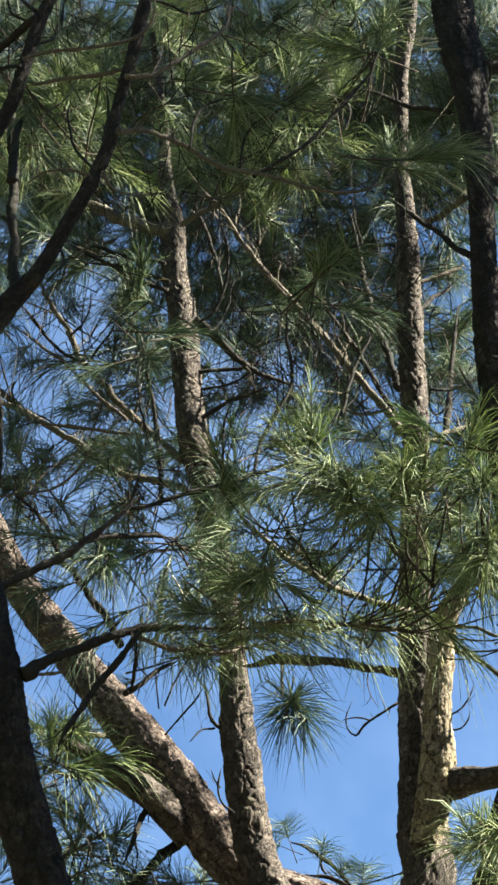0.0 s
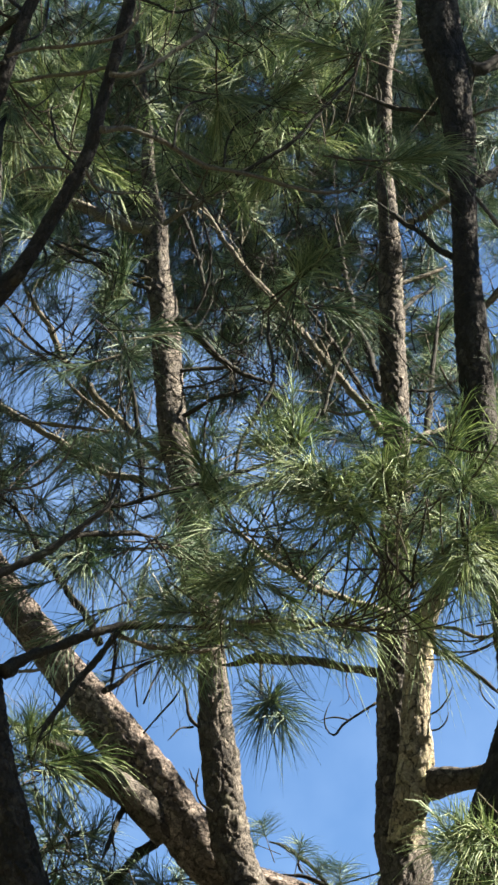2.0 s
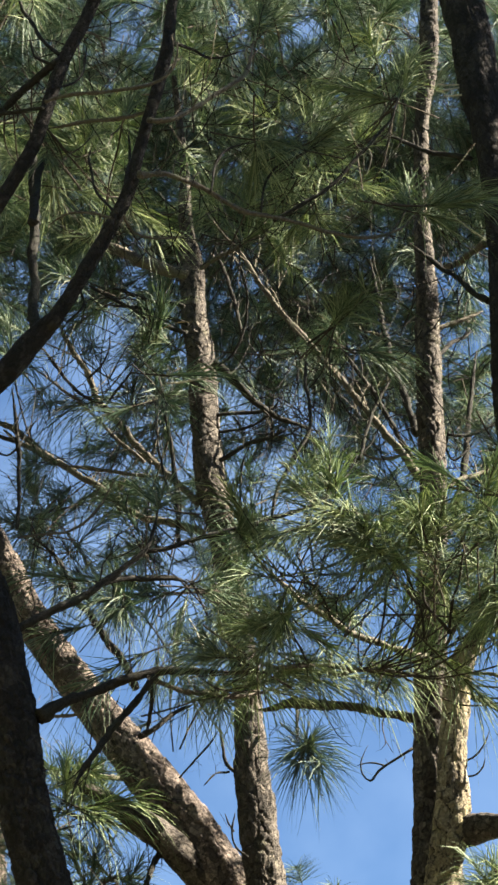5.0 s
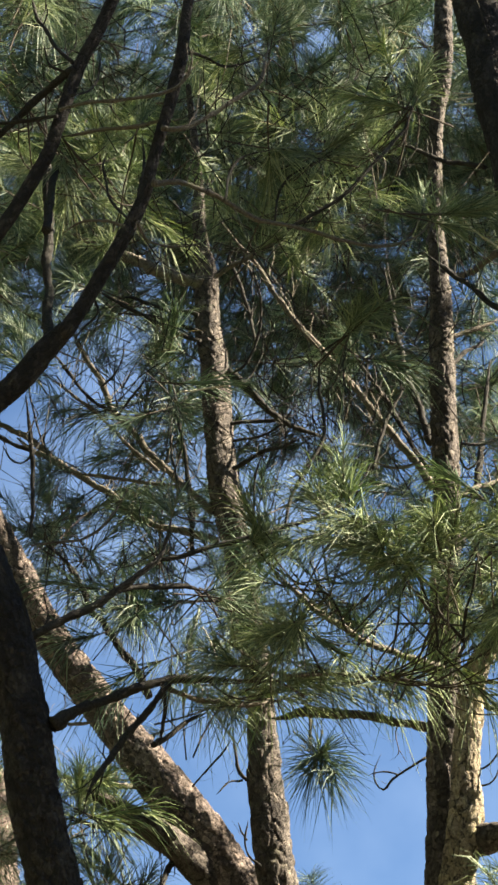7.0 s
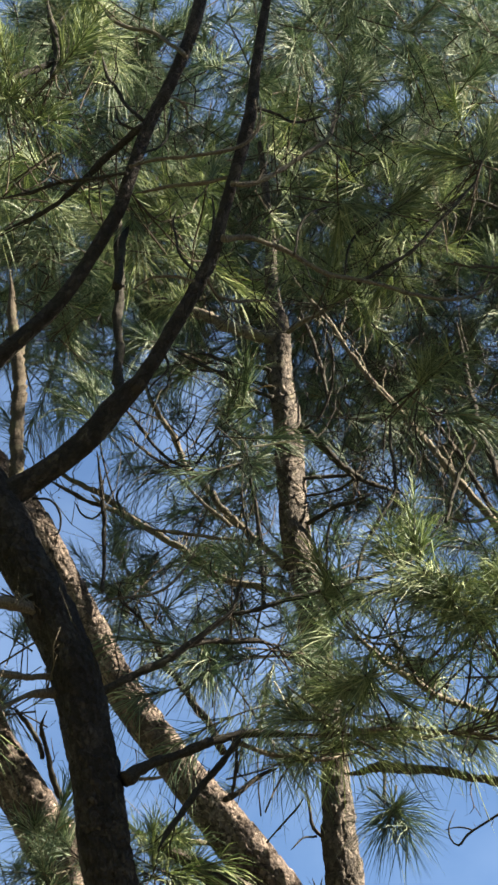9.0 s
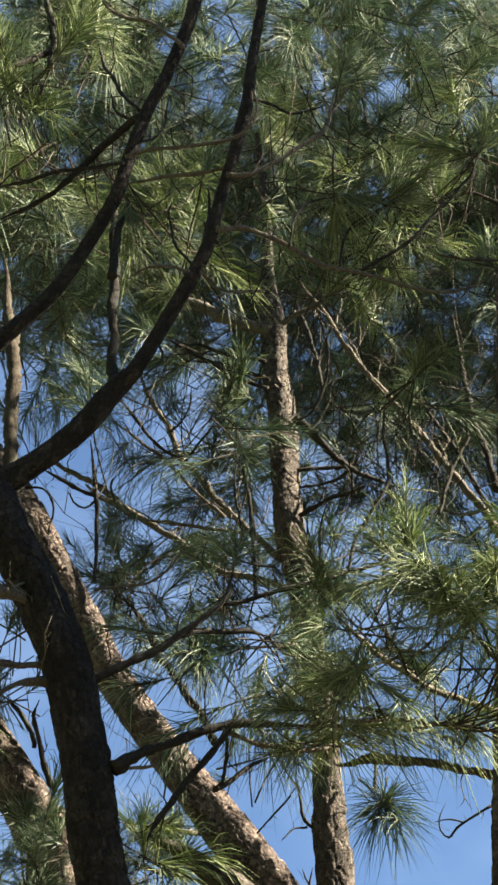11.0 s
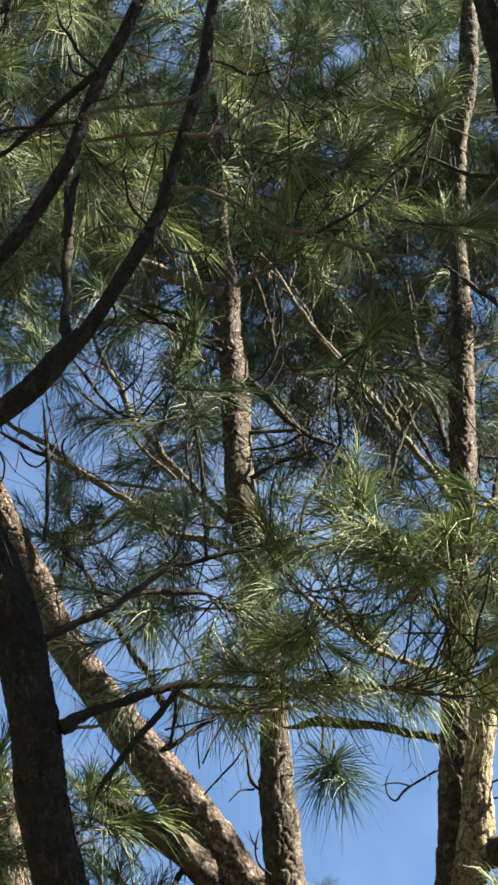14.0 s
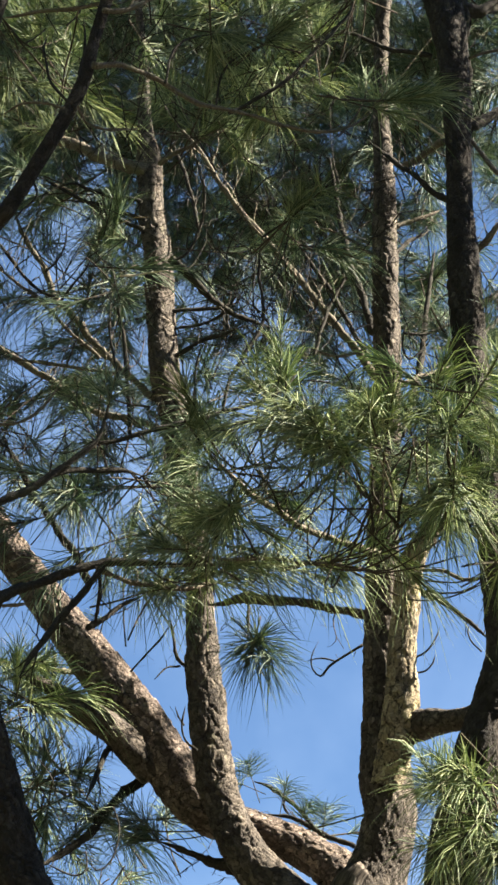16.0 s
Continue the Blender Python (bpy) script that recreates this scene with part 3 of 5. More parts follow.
part("stem", trunk_mesh("stem", [(0.902, 9.900, 10.406, 0.1050), (0.956, 9.898, 10.075, 0.1008), (0.996, 9.896, 9.859, 0.0972), (1.010, 9.894, 9.681, 0.1006), (1.025, 9.892, 9.505, 0.0958), (1.047, 9.889, 9.332, 0.0870), (1.064, 9.887, 9.162, 0.0783), (1.075, 9.885, 8.828, 0.0692), (1.081, 9.883, 8.504, 0.0630), (1.082, 9.881, 8.188, 0.0648), (1.093, 9.879, 7.880, 0.0742), (1.103, 9.877, 7.640, 0.0759), (1.112, 9.875, 7.404, 0.0726), (1.130, 9.873, 7.060, 0.0740), (1.175, 9.871, 6.727, 0.0778), (1.201, 9.868, 6.457, 0.0816), (1.219, 9.866, 6.193, 0.0854), (1.226, 9.864, 6.037, 0.0894), (1.196, 9.862, 5.883, 0.0981), (1.143, 9.860, 5.705, 0.1065), (1.076, 9.860, 5.507, 0.1101), (1.044, 9.980, 5.334, 0.1218), (1.013, 10.100, 5.160, 0.1381), (1.000, 10.300, 4.300, 0.1600), (0.860, 10.450, 3.200, 0.2000)], BARK_SHADED, 4, relief=0.010), candelabra, "dark stem in shade")
part("limb", trunk_mesh("limb", [(0.754, 10.360, 5.859, 0.0728), (0.857, 10.278, 5.848, 0.0747), (0.934, 10.196, 5.833, 0.0622), (0.998, 10.114, 5.808, 0.0499), (1.073, 10.032, 5.788, 0.0471), (1.148, 9.950, 5.780, 0.0539)], BARK_LICHEN, 20, sides=56, relief=0.007, plate=0.03, step=0.010), candelabra, "stout lichen-covered side limb")
part("stem", trunk_mesh("stem", [(0.743, 10.330, 5.589, 0.0717), (0.774, 10.303, 5.705, 0.0791), (0.796, 10.275, 5.822, 0.0817), (0.811, 10.248, 5.966, 0.0748), (0.808, 10.220, 6.112, 0.0631), (0.816, 10.193, 6.258, 0.0585), (0.829, 10.165, 6.406, 0.0587), (0.842, 10.137, 6.529, 0.0565), (0.870, 10.110, 6.597, 0.0491), (0.933, 10.082, 6.688, 0.0382), (1.009, 10.055, 6.776, 0.0321), (1.096, 10.027, 6.845, 0.0272), (1.182, 10.000, 6.886, 0.0197)], BARK_YELLOW, 8, sides=80), candelabra, "yellow lichen-covered stem grown together with the trunk")
part("limb", trunk_mesh("limb", [(-0.269, 10.950, 5.882, 0.0761), (-0.370, 10.875, 5.969, 0.0735), (-0.462, 10.800, 6.033, 0.0632), (-0.569, 10.725, 6.080, 0.0529), (-0.675, 10.650, 6.122, 0.0401), (-0.764, 10.575, 6.146, 0.0262), (-0.847, 10.500, 6.160, 0.0137)], BARK_LICHEN, 22, sides=56, relief=0.007, plate=0.03, step=0.010), candelabra, "rough-barked limb with lichen")
branch(candelabra, [(-0.313, 10.950, 5.942, 0.0137), (-0.434, 10.875, 5.987, 0.0114), (-0.533, 10.800, 6.011, 0.0114), (-0.630, 10.725, 6.032, 0.0102), (-0.727, 10.650, 6.035, 0.0101), (-0.809, 10.575, 6.020, 0.0089), (-0.891, 10.500, 6.021, 0.0067)], tips=2)
branch(candelabra, [(-0.199, 11.120, 6.017, 0.0303), (-0.293, 11.067, 5.911, 0.0277), (-0.346, 11.015, 5.843, 0.0253), (-0.413, 10.962, 5.764, 0.0251), (-0.475, 10.910, 5.657, 0.0226), (-0.531, 10.857, 5.562, 0.0202), (-0.599, 10.805, 5.476, 0.0178), (-0.690, 10.752, 5.385, 0.0143), (-0.781, 10.700, 5.306, 0.0099)], TWIG_SHADED)
branch(candelabra, [(-0.427, 10.900, 6.046, 0.0184), (-0.470, 10.825, 5.919, 0.0148), (-0.493, 10.750, 5.816, 0.0124), (-0.518, 10.675, 5.706, 0.0100), (-0.547, 10.600, 5.603, 0.0066)], TWIG_SHADED)
branch(candelabra, [(-0.596, 11.000, 6.391, 0.0141), (-0.710, 10.867, 6.341, 0.0127), (-0.816, 10.733, 6.294, 0.0092), (-0.894, 10.600, 6.252, 0.0068)], tips=2)
branch(candelabra, [(-0.494, 11.000, 6.240, 0.0105), (-0.564, 10.950, 6.218, 0.0104), (-0.631, 10.900, 6.208, 0.0069)], TWIG_SHADED)
branch(candelabra, [(0.679, 10.450, 6.453, 0.0226), (0.574, 10.444, 6.461, 0.0203), (0.499, 10.438, 6.469, 0.0192), (0.423, 10.431, 6.485, 0.0203), (0.323, 10.425, 6.507, 0.0203), (0.223, 10.419, 6.504, 0.0237), (0.123, 10.412, 6.501, 0.0248), (0.035, 10.406, 6.476, 0.0225), (-0.027, 10.400, 6.462, 0.0135)], TWIG)
branch(candelabra, [(0.657, 10.480, 6.321, 0.0072), (0.570, 10.480, 6.259, 0.0058), (0.507, 10.480, 6.213, 0.0054), (0.469, 10.480, 6.167, 0.0045), (0.437, 10.480, 6.199, 0.0040), (0.431, 10.480, 6.253, 0.0036), (0.460, 10.480, 6.335, 0.0027)], TWIG_SHADED, name="twig")
branch(candelabra, [(0.532, 10.480, 6.237, 0.0045), (0.470, 10.480, 6.245, 0.0036), (0.408, 10.480, 6.235, 0.0027)], TWIG_SHADED, name="twig")
branch(candelabra, [(0.873, 10.390, 6.217, 0.0044), (0.929, 10.390, 6.251, 0.0040), (0.970, 10.390, 6.314, 0.0036), (0.992, 10.390, 6.376, 0.0027)], TWIG_SHADED, name="twig")
branch(candelabra, [(0.872, 10.390, 6.150, 0.0044), (0.926, 10.390, 6.159, 0.0035), (0.960, 10.390, 6.200, 0.0036), (0.968, 10.390, 6.241, 0.0027)], TWIG_SHADED, name="twig")
branch(candelabra, [(0.901, 10.390, 6.545, 0.0169), (0.985, 10.318, 6.460, 0.0123), (1.063, 10.245, 6.373, 0.0100), (1.139, 10.172, 6.266, 0.0088), (1.177, 10.100, 6.181, 0.0065)], TWIG_SHADED)
branch(candelabra, [(0.756, 10.200, 6.578, 0.0067), (0.862, 10.140, 6.529, 0.0066), (0.979, 10.080, 6.497, 0.0077), (1.069, 10.020, 6.434, 0.0076), (1.160, 9.960, 6.420, 0.0065), (1.257, 9.900, 6.452, 0.0054)], tips=2)
branch(candelabra, [(0.829, 10.000, 6.623, 0.0077), (0.947, 9.950, 6.622, 0.0077), (1.042, 9.900, 6.685, 0.0087), (1.160, 9.850, 6.703, 0.0076), (1.288, 9.800, 6.707, 0.0065)], TWIG_SHADED, tips=2)
branch(candelabra, [(1.184, 10.500, 6.307, 0.0045), (1.143, 10.500, 6.347, 0.0036), (1.125, 10.500, 6.402, 0.0036), (1.139, 10.500, 6.443, 0.0027)], TWIG_SHADED, name="twig")
branch(candelabra, [(0.719, 10.500, 7.705, 0.0215), (0.664, 10.509, 7.818, 0.0180), (0.566, 10.518, 7.970, 0.0169), (0.483, 10.528, 8.090, 0.0170), (0.404, 10.537, 8.204, 0.0159), (0.325, 10.546, 8.325, 0.0160), (0.244, 10.555, 8.445, 0.0148), (0.163, 10.565, 8.556, 0.0149), (0.080, 10.574, 8.671, 0.0137), (-0.003, 10.583, 8.801, 0.0138), (-0.081, 10.592, 8.943, 0.0126), (-0.144, 10.602, 9.062, 0.0114), (-0.224, 10.611, 9.172, 0.0115), (-0.317, 10.620, 9.332, 0.0103)], label="sunlit bare branch")
branch(candelabra, [(0.730, 10.800, 8.134, 0.0174), (0.693, 10.842, 8.322, 0.0175), (0.650, 10.883, 8.507, 0.0177), (0.608, 10.925, 8.708, 0.0166), (0.586, 10.967, 8.906, 0.0142), (0.555, 11.008, 9.143, 0.0118), (0.531, 11.050, 9.349, 0.0092)], TWIG_SHADED)
branch(candelabra, [(0.731, 10.650, 7.870, 0.0121), (0.651, 10.690, 8.036, 0.0123), (0.575, 10.730, 8.214, 0.0124), (0.497, 10.770, 8.402, 0.0113), (0.412, 10.810, 8.567, 0.0101), (0.337, 10.850, 8.727, 0.0076)], TWIG_SHADED)
branch(candelabra, [(0.416, 10.300, 7.734, 0.0057), (0.520, 10.300, 7.695, 0.0066), (0.612, 10.300, 7.710, 0.0066), (0.678, 10.300, 7.755, 0.0066), (0.716, 10.300, 7.792, 0.0057)], name="twig")
branch(candelabra, [(0.422, 10.200, 7.635, 0.0082), (0.445, 10.220, 7.753, 0.0094), (0.483, 10.240, 7.888, 0.0094), (0.525, 10.260, 8.008, 0.0095), (0.568, 10.280, 8.099, 0.0084), (0.588, 10.300, 8.149, 0.0108)], TWIG_SHADED)
branch(candelabra, [(0.772, 10.300, 8.238, 0.0108), (0.695, 10.325, 8.280, 0.0097), (0.617, 10.350, 8.366, 0.0085), (0.539, 10.375, 8.431, 0.0073), (0.432, 10.400, 8.480, 0.0061)])
branch(candelabra, [(1.024, 9.950, 8.348, 0.0165), (0.947, 10.000, 8.433, 0.0131), (0.875, 10.050, 8.564, 0.0120), (0.801, 10.100, 8.657, 0.0121), (0.732, 10.150, 8.751, 0.0097), (0.677, 10.200, 8.852, 0.0073)], TWIG_SHADED)
branch(candelabra, [(1.019, 9.950, 8.675, 0.0179), (0.932, 10.050, 8.667, 0.0168), (0.864, 10.150, 8.685, 0.0158), (0.834, 10.250, 8.732, 0.0110)])
branch(candelabra, [(0.818, 10.400, 8.490, 0.0122), (0.912, 10.433, 8.551, 0.0111), (0.999, 10.467, 8.613, 0.0086), (1.050, 10.500, 8.662, 0.0062)])
branch(candelabra, [(0.813, 10.400, 8.334, 0.0109), (0.900, 10.500, 8.474, 0.0098), (0.994, 10.600, 8.606, 0.0075)], TWIG_SHADED)
branch(candelabra, [(0.831, 10.500, 7.659, 0.0143), (0.918, 10.567, 7.750, 0.0132), (1.006, 10.633, 7.823, 0.0109), (1.087, 10.700, 7.890, 0.0085)])
branch(candelabra, [(0.849, 10.600, 7.457, 0.0178), (0.893, 10.683, 7.672, 0.0169), (0.939, 10.767, 7.892, 0.0172), (0.971, 10.850, 8.084, 0.0161), (1.003, 10.933, 8.313, 0.0139), (1.038, 11.017, 8.565, 0.0115), (1.071, 11.100, 8.822, 0.0091)], TWIG_SHADED)
branch(candelabra, [(0.876, 10.700, 8.074, 0.0074), (0.983, 10.733, 8.094, 0.0074), (1.070, 10.767, 8.153, 0.0074), (1.152, 10.800, 8.206, 0.0062)], TWIG_SHADED)
branch(candelabra, [(0.880, 10.700, 8.106, 0.0049), (0.870, 10.725, 8.009, 0.0049), (0.905, 10.750, 7.961, 0.0059), (0.969, 10.775, 8.017, 0.0059), (1.030, 10.800, 8.128, 0.0050)], TWIG_SHADED, name="twig")
branch(candelabra, [(0.972, 9.950, 9.171, 0.0134), (0.857, 10.012, 9.245, 0.0123), (0.753, 10.075, 9.324, 0.0111), (0.649, 10.137, 9.427, 0.0100), (0.555, 10.200, 9.500, 0.0075)], TWIG_SHADED)
branch(candelabra, [(1.141, 9.980, 8.767, 0.0241), (1.139, 9.974, 8.895, 0.0218), (1.139, 9.969, 9.090, 0.0207), (1.142, 9.963, 9.289, 0.0209), (1.141, 9.957, 9.456, 0.0210), (1.110, 9.951, 9.625, 0.0186), (1.073, 9.946, 9.796, 0.0163), (1.041, 9.940, 9.969, 0.0138)], TWIG_SHADED)
branch(candelabra, [(1.097, 9.950, 8.729, 0.0360), (1.200, 10.012, 8.841, 0.0302), (1.305, 10.075, 8.966, 0.0269), (1.427, 10.137, 9.122, 0.0222), (1.567, 10.200, 9.291, 0.0150)], TWIG_SHADED, tips=2)
branch(candelabra, [(1.136, 9.950, 8.697, 0.0096), (1.193, 9.900, 8.582, 0.0107), (1.262, 9.850, 8.438, 0.0118), (1.355, 9.800, 8.289, 0.0093)])
branch(candelabra, [(1.099, 9.950, 7.971, 0.0093), (1.168, 9.912, 8.041, 0.0163), (1.218, 9.875, 8.088, 0.0151), (1.263, 9.838, 8.148, 0.0104), (1.293, 9.800, 8.232, 0.0070)])
branch(candelabra, [(1.133, 9.970, 7.772, 0.0185), (1.235, 10.047, 7.885, 0.0163), (1.325, 10.123, 7.994, 0.0153), (1.431, 10.200, 8.122, 0.0107)], TWIG_SHADED, tips=2)
branch(candelabra, [(1.150, 9.950, 9.161, 0.0073), (1.231, 9.933, 9.184, 0.0073), (1.338, 9.917, 9.181, 0.0073), (1.444, 9.900, 9.161, 0.0061)])
branch(candelabra, [(1.104, 9.930, 9.469, 0.0370), (1.223, 10.020, 9.508, 0.0323), (1.349, 10.110, 9.652, 0.0302), (1.509, 10.200, 9.871, 0.0230)], TWIG_SHADED, tips=2)
branch(candelabra, [(1.160, 9.970, 7.638, 0.0092), (1.229, 10.047, 7.716, 0.0093), (1.307, 10.123, 7.855, 0.0082), (1.398, 10.200, 7.966, 0.0059)], TWIG_SHADED)
branch(candelabra, [(-0.399, 10.700, 8.993, 0.0357), (-0.529, 10.732, 9.057, 0.0345), (-0.646, 10.763, 9.120, 0.0321), (-0.755, 10.795, 9.191, 0.0297), (-0.868, 10.827, 9.263, 0.0260), (-0.989, 10.858, 9.352, 0.0183), (-1.117, 10.890, 9.443, 0.0118)], tips=2)
branch(candelabra, [(-0.403, 10.650, 8.612, 0.0113), (-0.547, 10.672, 8.694, 0.0101), (-0.676, 10.695, 8.786, 0.0101), (-0.792, 10.717, 8.869, 0.0089), (-0.910, 10.740, 8.959, 0.0064)], TWIG_SHADED, tips=2, leaves=NEEDLE_SHADED)
branch(candelabra, [(-0.417, 10.650, 8.769, 0.0113), (-0.551, 10.685, 8.827, 0.0101), (-0.666, 10.720, 8.884, 0.0089), (-0.768, 10.755, 8.942, 0.0077), (-0.855, 10.790, 8.942, 0.0051)], TWIG_SHADED, tips=1, leaves=NEEDLE_SHADED)
branch(candelabra, [(-0.393, 10.650, 8.662, 0.0100), (-0.536, 10.713, 8.765, 0.0088), (-0.668, 10.777, 8.848, 0.0089), (-0.829, 10.840, 8.904, 0.0064)], TWIG_SHADED, tips=2, leaves=NEEDLE_SHADED)
branch(candelabra, [(-0.320, 10.700, 7.681, 0.0193), (-0.381, 10.740, 7.760, 0.0182), (-0.452, 10.780, 7.855, 0.0171), (-0.523, 10.820, 7.954, 0.0185), (-0.610, 10.860, 8.061, 0.0199), (-0.698, 10.900, 8.195, 0.0200), (-0.773, 10.940, 8.317, 0.0189), (-0.850, 10.980, 8.448, 0.0178), (-0.914, 11.020, 8.600, 0.0154), (-0.989, 11.060, 8.772, 0.0142), (-1.061, 11.100, 8.933, 0.0130), (-1.120, 11.140, 9.092, 0.0105)])
branch(candelabra, [(-0.580, 10.600, 7.841, 0.0085), (-0.675, 10.582, 7.921, 0.0085), (-0.757, 10.563, 7.991, 0.0085), (-0.840, 10.545, 8.069, 0.0085), (-0.923, 10.527, 8.152, 0.0085), (-1.033, 10.508, 8.227, 0.0073), (-1.121, 10.490, 8.296, 0.0061)], tips=1, leaves=NEEDLE_SHADED)
branch(candelabra, [(-0.791, 10.580, 8.160, 0.0073), (-0.871, 10.552, 8.175, 0.0085), (-0.947, 10.524, 8.237, 0.0086), (-1.036, 10.496, 8.332, 0.0086), (-1.091, 10.468, 8.395, 0.0073), (-1.145, 10.440, 8.425, 0.0061)], TWIG_SHADED, tips=2, leaves=NEEDLE_SHADED)
branch(candelabra, [(-0.865, 10.600, 8.317, 0.0059), (-0.811, 10.580, 8.360, 0.0049), (-0.771, 10.560, 8.445, 0.0049), (-0.770, 10.540, 8.550, 0.0040)], TWIG_SHADED, name="twig")
branch(candelabra, [(-0.791, 10.600, 8.141, 0.0061), (-0.738, 10.580, 8.224, 0.0061), (-0.671, 10.560, 8.308, 0.0061), (-0.645, 10.540, 8.360, 0.0049)], TWIG_SHADED, tips=1, leaves=NEEDLE_SHADED)
branch(candelabra, [(-0.296, 10.700, 7.519, 0.0180), (-0.365, 10.749, 7.570, 0.0181), (-0.448, 10.798, 7.619, 0.0182), (-0.545, 10.847, 7.668, 0.0183), (-0.658, 10.896, 7.746, 0.0184), (-0.745, 10.945, 7.837, 0.0173), (-0.834, 10.995, 7.941, 0.0162), (-0.923, 11.044, 8.024, 0.0163), (-1.028, 11.093, 8.105, 0.0177), (-1.133, 11.142, 8.193, 0.0191), (-1.241, 11.191, 8.298, 0.0192), (-1.336, 11.240, 8.401, 0.0168)], label="pale sunlit side branch")
branch(candelabra, [(-1.175, 11.300, 8.347, 0.0182), (-1.282, 11.310, 8.437, 0.0169), (-1.374, 11.320, 8.503, 0.0157), (-1.497, 11.330, 8.591, 0.0131), (-1.623, 11.340, 8.700, 0.0092)], tips=1, leaves=NEEDLE_SHADED)
branch(candelabra, [(-1.207, 11.200, 8.287, 0.0103), (-1.318, 11.147, 8.304, 0.0103), (-1.429, 11.093, 8.331, 0.0102), (-1.541, 11.040, 8.371, 0.0077)], TWIG_SHADED)
branch(candelabra, [(-0.463, 10.600, 7.757, 0.0072), (-0.593, 10.623, 7.782, 0.0085), (-0.729, 10.645, 7.808, 0.0085), (-0.866, 10.668, 7.849, 0.0085), (-0.991, 10.690, 7.878, 0.0073)], tips=1, leaves=NEEDLE_SHADED)
branch(candelabra, [(-1.117, 10.700, 7.963, 0.0049), (-1.141, 10.670, 8.056, 0.0059), (-1.113, 10.640, 8.095, 0.0049)], TWIG_SHADED, name="twig")
branch(candelabra, [(-0.261, 10.500, 8.351, 0.0221), (-0.193, 10.540, 8.302, 0.0208), (-0.125, 10.580, 8.256, 0.0196), (-0.057, 10.620, 8.201, 0.0172), (0.038, 10.660, 8.145, 0.0135), (0.161, 10.700, 8.119, 0.0098), (0.271, 10.740, 8.098, 0.0074)], TWIG_SHADED)
branch(candelabra, [(-0.221, 10.500, 7.797, 0.0120), (-0.149, 10.460, 7.829, 0.0108), (-0.077, 10.420, 7.849, 0.0107), (-0.003, 10.380, 7.849, 0.0095), (0.090, 10.340, 7.872, 0.0071)], TWIG_SHADED)
branch(candelabra, [(-0.123, 10.400, 7.466, 0.0047), (-0.118, 10.380, 7.620, 0.0057), (-0.102, 10.360, 7.730, 0.0057), (-0.076, 10.340, 7.789, 0.0047)], TWIG_SHADED, name="twig")
branch(candelabra, [(-0.248, 10.500, 8.328, 0.0069), (-0.171, 10.473, 8.375, 0.0069), (-0.123, 10.445, 8.493, 0.0069), (-0.104, 10.418, 8.656, 0.0059), (-0.124, 10.390, 8.803, 0.0050)], TWIG_SHADED, name="twig")
branch(candelabra, [(-0.128, 10.700, 8.628, 0.0075), (-0.149, 10.735, 8.786, 0.0101), (-0.190, 10.770, 8.946, 0.0102), (-0.232, 10.805, 9.108, 0.0090), (-0.277, 10.840, 9.272, 0.0078)], TWIG_SHADED)
branch(candelabra, [(-0.334, 10.600, 8.965, 0.0139), (-0.269, 10.548, 8.987, 0.0126), (-0.184, 10.496, 9.012, 0.0113), (-0.114, 10.444, 9.026, 0.0100), (-0.031, 10.392, 9.050, 0.0088), (0.058, 10.340, 9.067, 0.0062)], label="pale bare side branch")
branch(candelabra, [(-0.249, 10.700, 8.170, 0.0086), (-0.140, 10.713, 8.194, 0.0086), (-0.030, 10.727, 8.219, 0.0087), (0.080, 10.740, 8.259, 0.0062)], TWIG_SHADED)
branch(candelabra, [(-0.235, 10.700, 8.074, 0.0061), (-0.112, 10.680, 8.087, 0.0074), (-0.003, 10.660, 8.145, 0.0061), (0.079, 10.640, 8.262, 0.0049)], TWIG_SHADED)
branch(candelabra, [(-0.605, 11.100, 6.893, 0.0193), (-0.663, 11.127, 7.025, 0.0182), (-0.750, 11.154, 7.174, 0.0183), (-0.838, 11.181, 7.310, 0.0172), (-0.912, 11.209, 7.432, 0.0161), (-0.975, 11.236, 7.587, 0.0138), (-1.066, 11.263, 7.712, 0.0113), (-1.156, 11.290, 7.807, 0.0076)], TWIG_SHADED, tips=2, leaves=NEEDLE_SHADED)
branch(candelabra, [(-0.123, 10.590, 6.248, 0.0099), (-0.158, 10.570, 6.280, 0.0081), (-0.179, 10.550, 6.367, 0.0063), (-0.199, 10.530, 6.454, 0.0045)], TWIG_SHADED, name="twig")
branch(candelabra, [(-0.153, 10.590, 6.248, 0.0054), (-0.215, 10.560, 6.226, 0.0045), (-0.264, 10.530, 6.154, 0.0036)], TWIG_SHADED, name="twig")
branch(candelabra, [(-0.377, 10.700, 6.263, 0.0046), (-0.307, 10.680, 6.342, 0.0046), (-0.244, 10.660, 6.408, 0.0046), (-0.201, 10.640, 6.477, 0.0037)], TWIG_SHADED, name="twig")
branch(candelabra, [(-0.064, 10.600, 5.850, 0.0053), (-0.115, 10.580, 5.893, 0.0049), (-0.129, 10.560, 5.965, 0.0045), (-0.123, 10.540, 6.037, 0.0036)], TWIG_SHADED, name="twig")
branch(candelabra, [(-0.127, 10.600, 5.968, 0.0045), (-0.157, 10.570, 5.995, 0.0036), (-0.168, 10.540, 6.030, 0.0027)], TWIG_SHADED, name="twig")
branch(candelabra, [(-0.419, 10.500, 5.542, 0.0044), (-0.390, 10.488, 5.435, 0.0043), (-0.409, 10.476, 5.317, 0.0043), (-0.454, 10.464, 5.254, 0.0043), (-0.489, 10.452, 5.257, 0.0034), (-0.499, 10.440, 5.315, 0.0026)], TWIG_SHADED, name="twig")
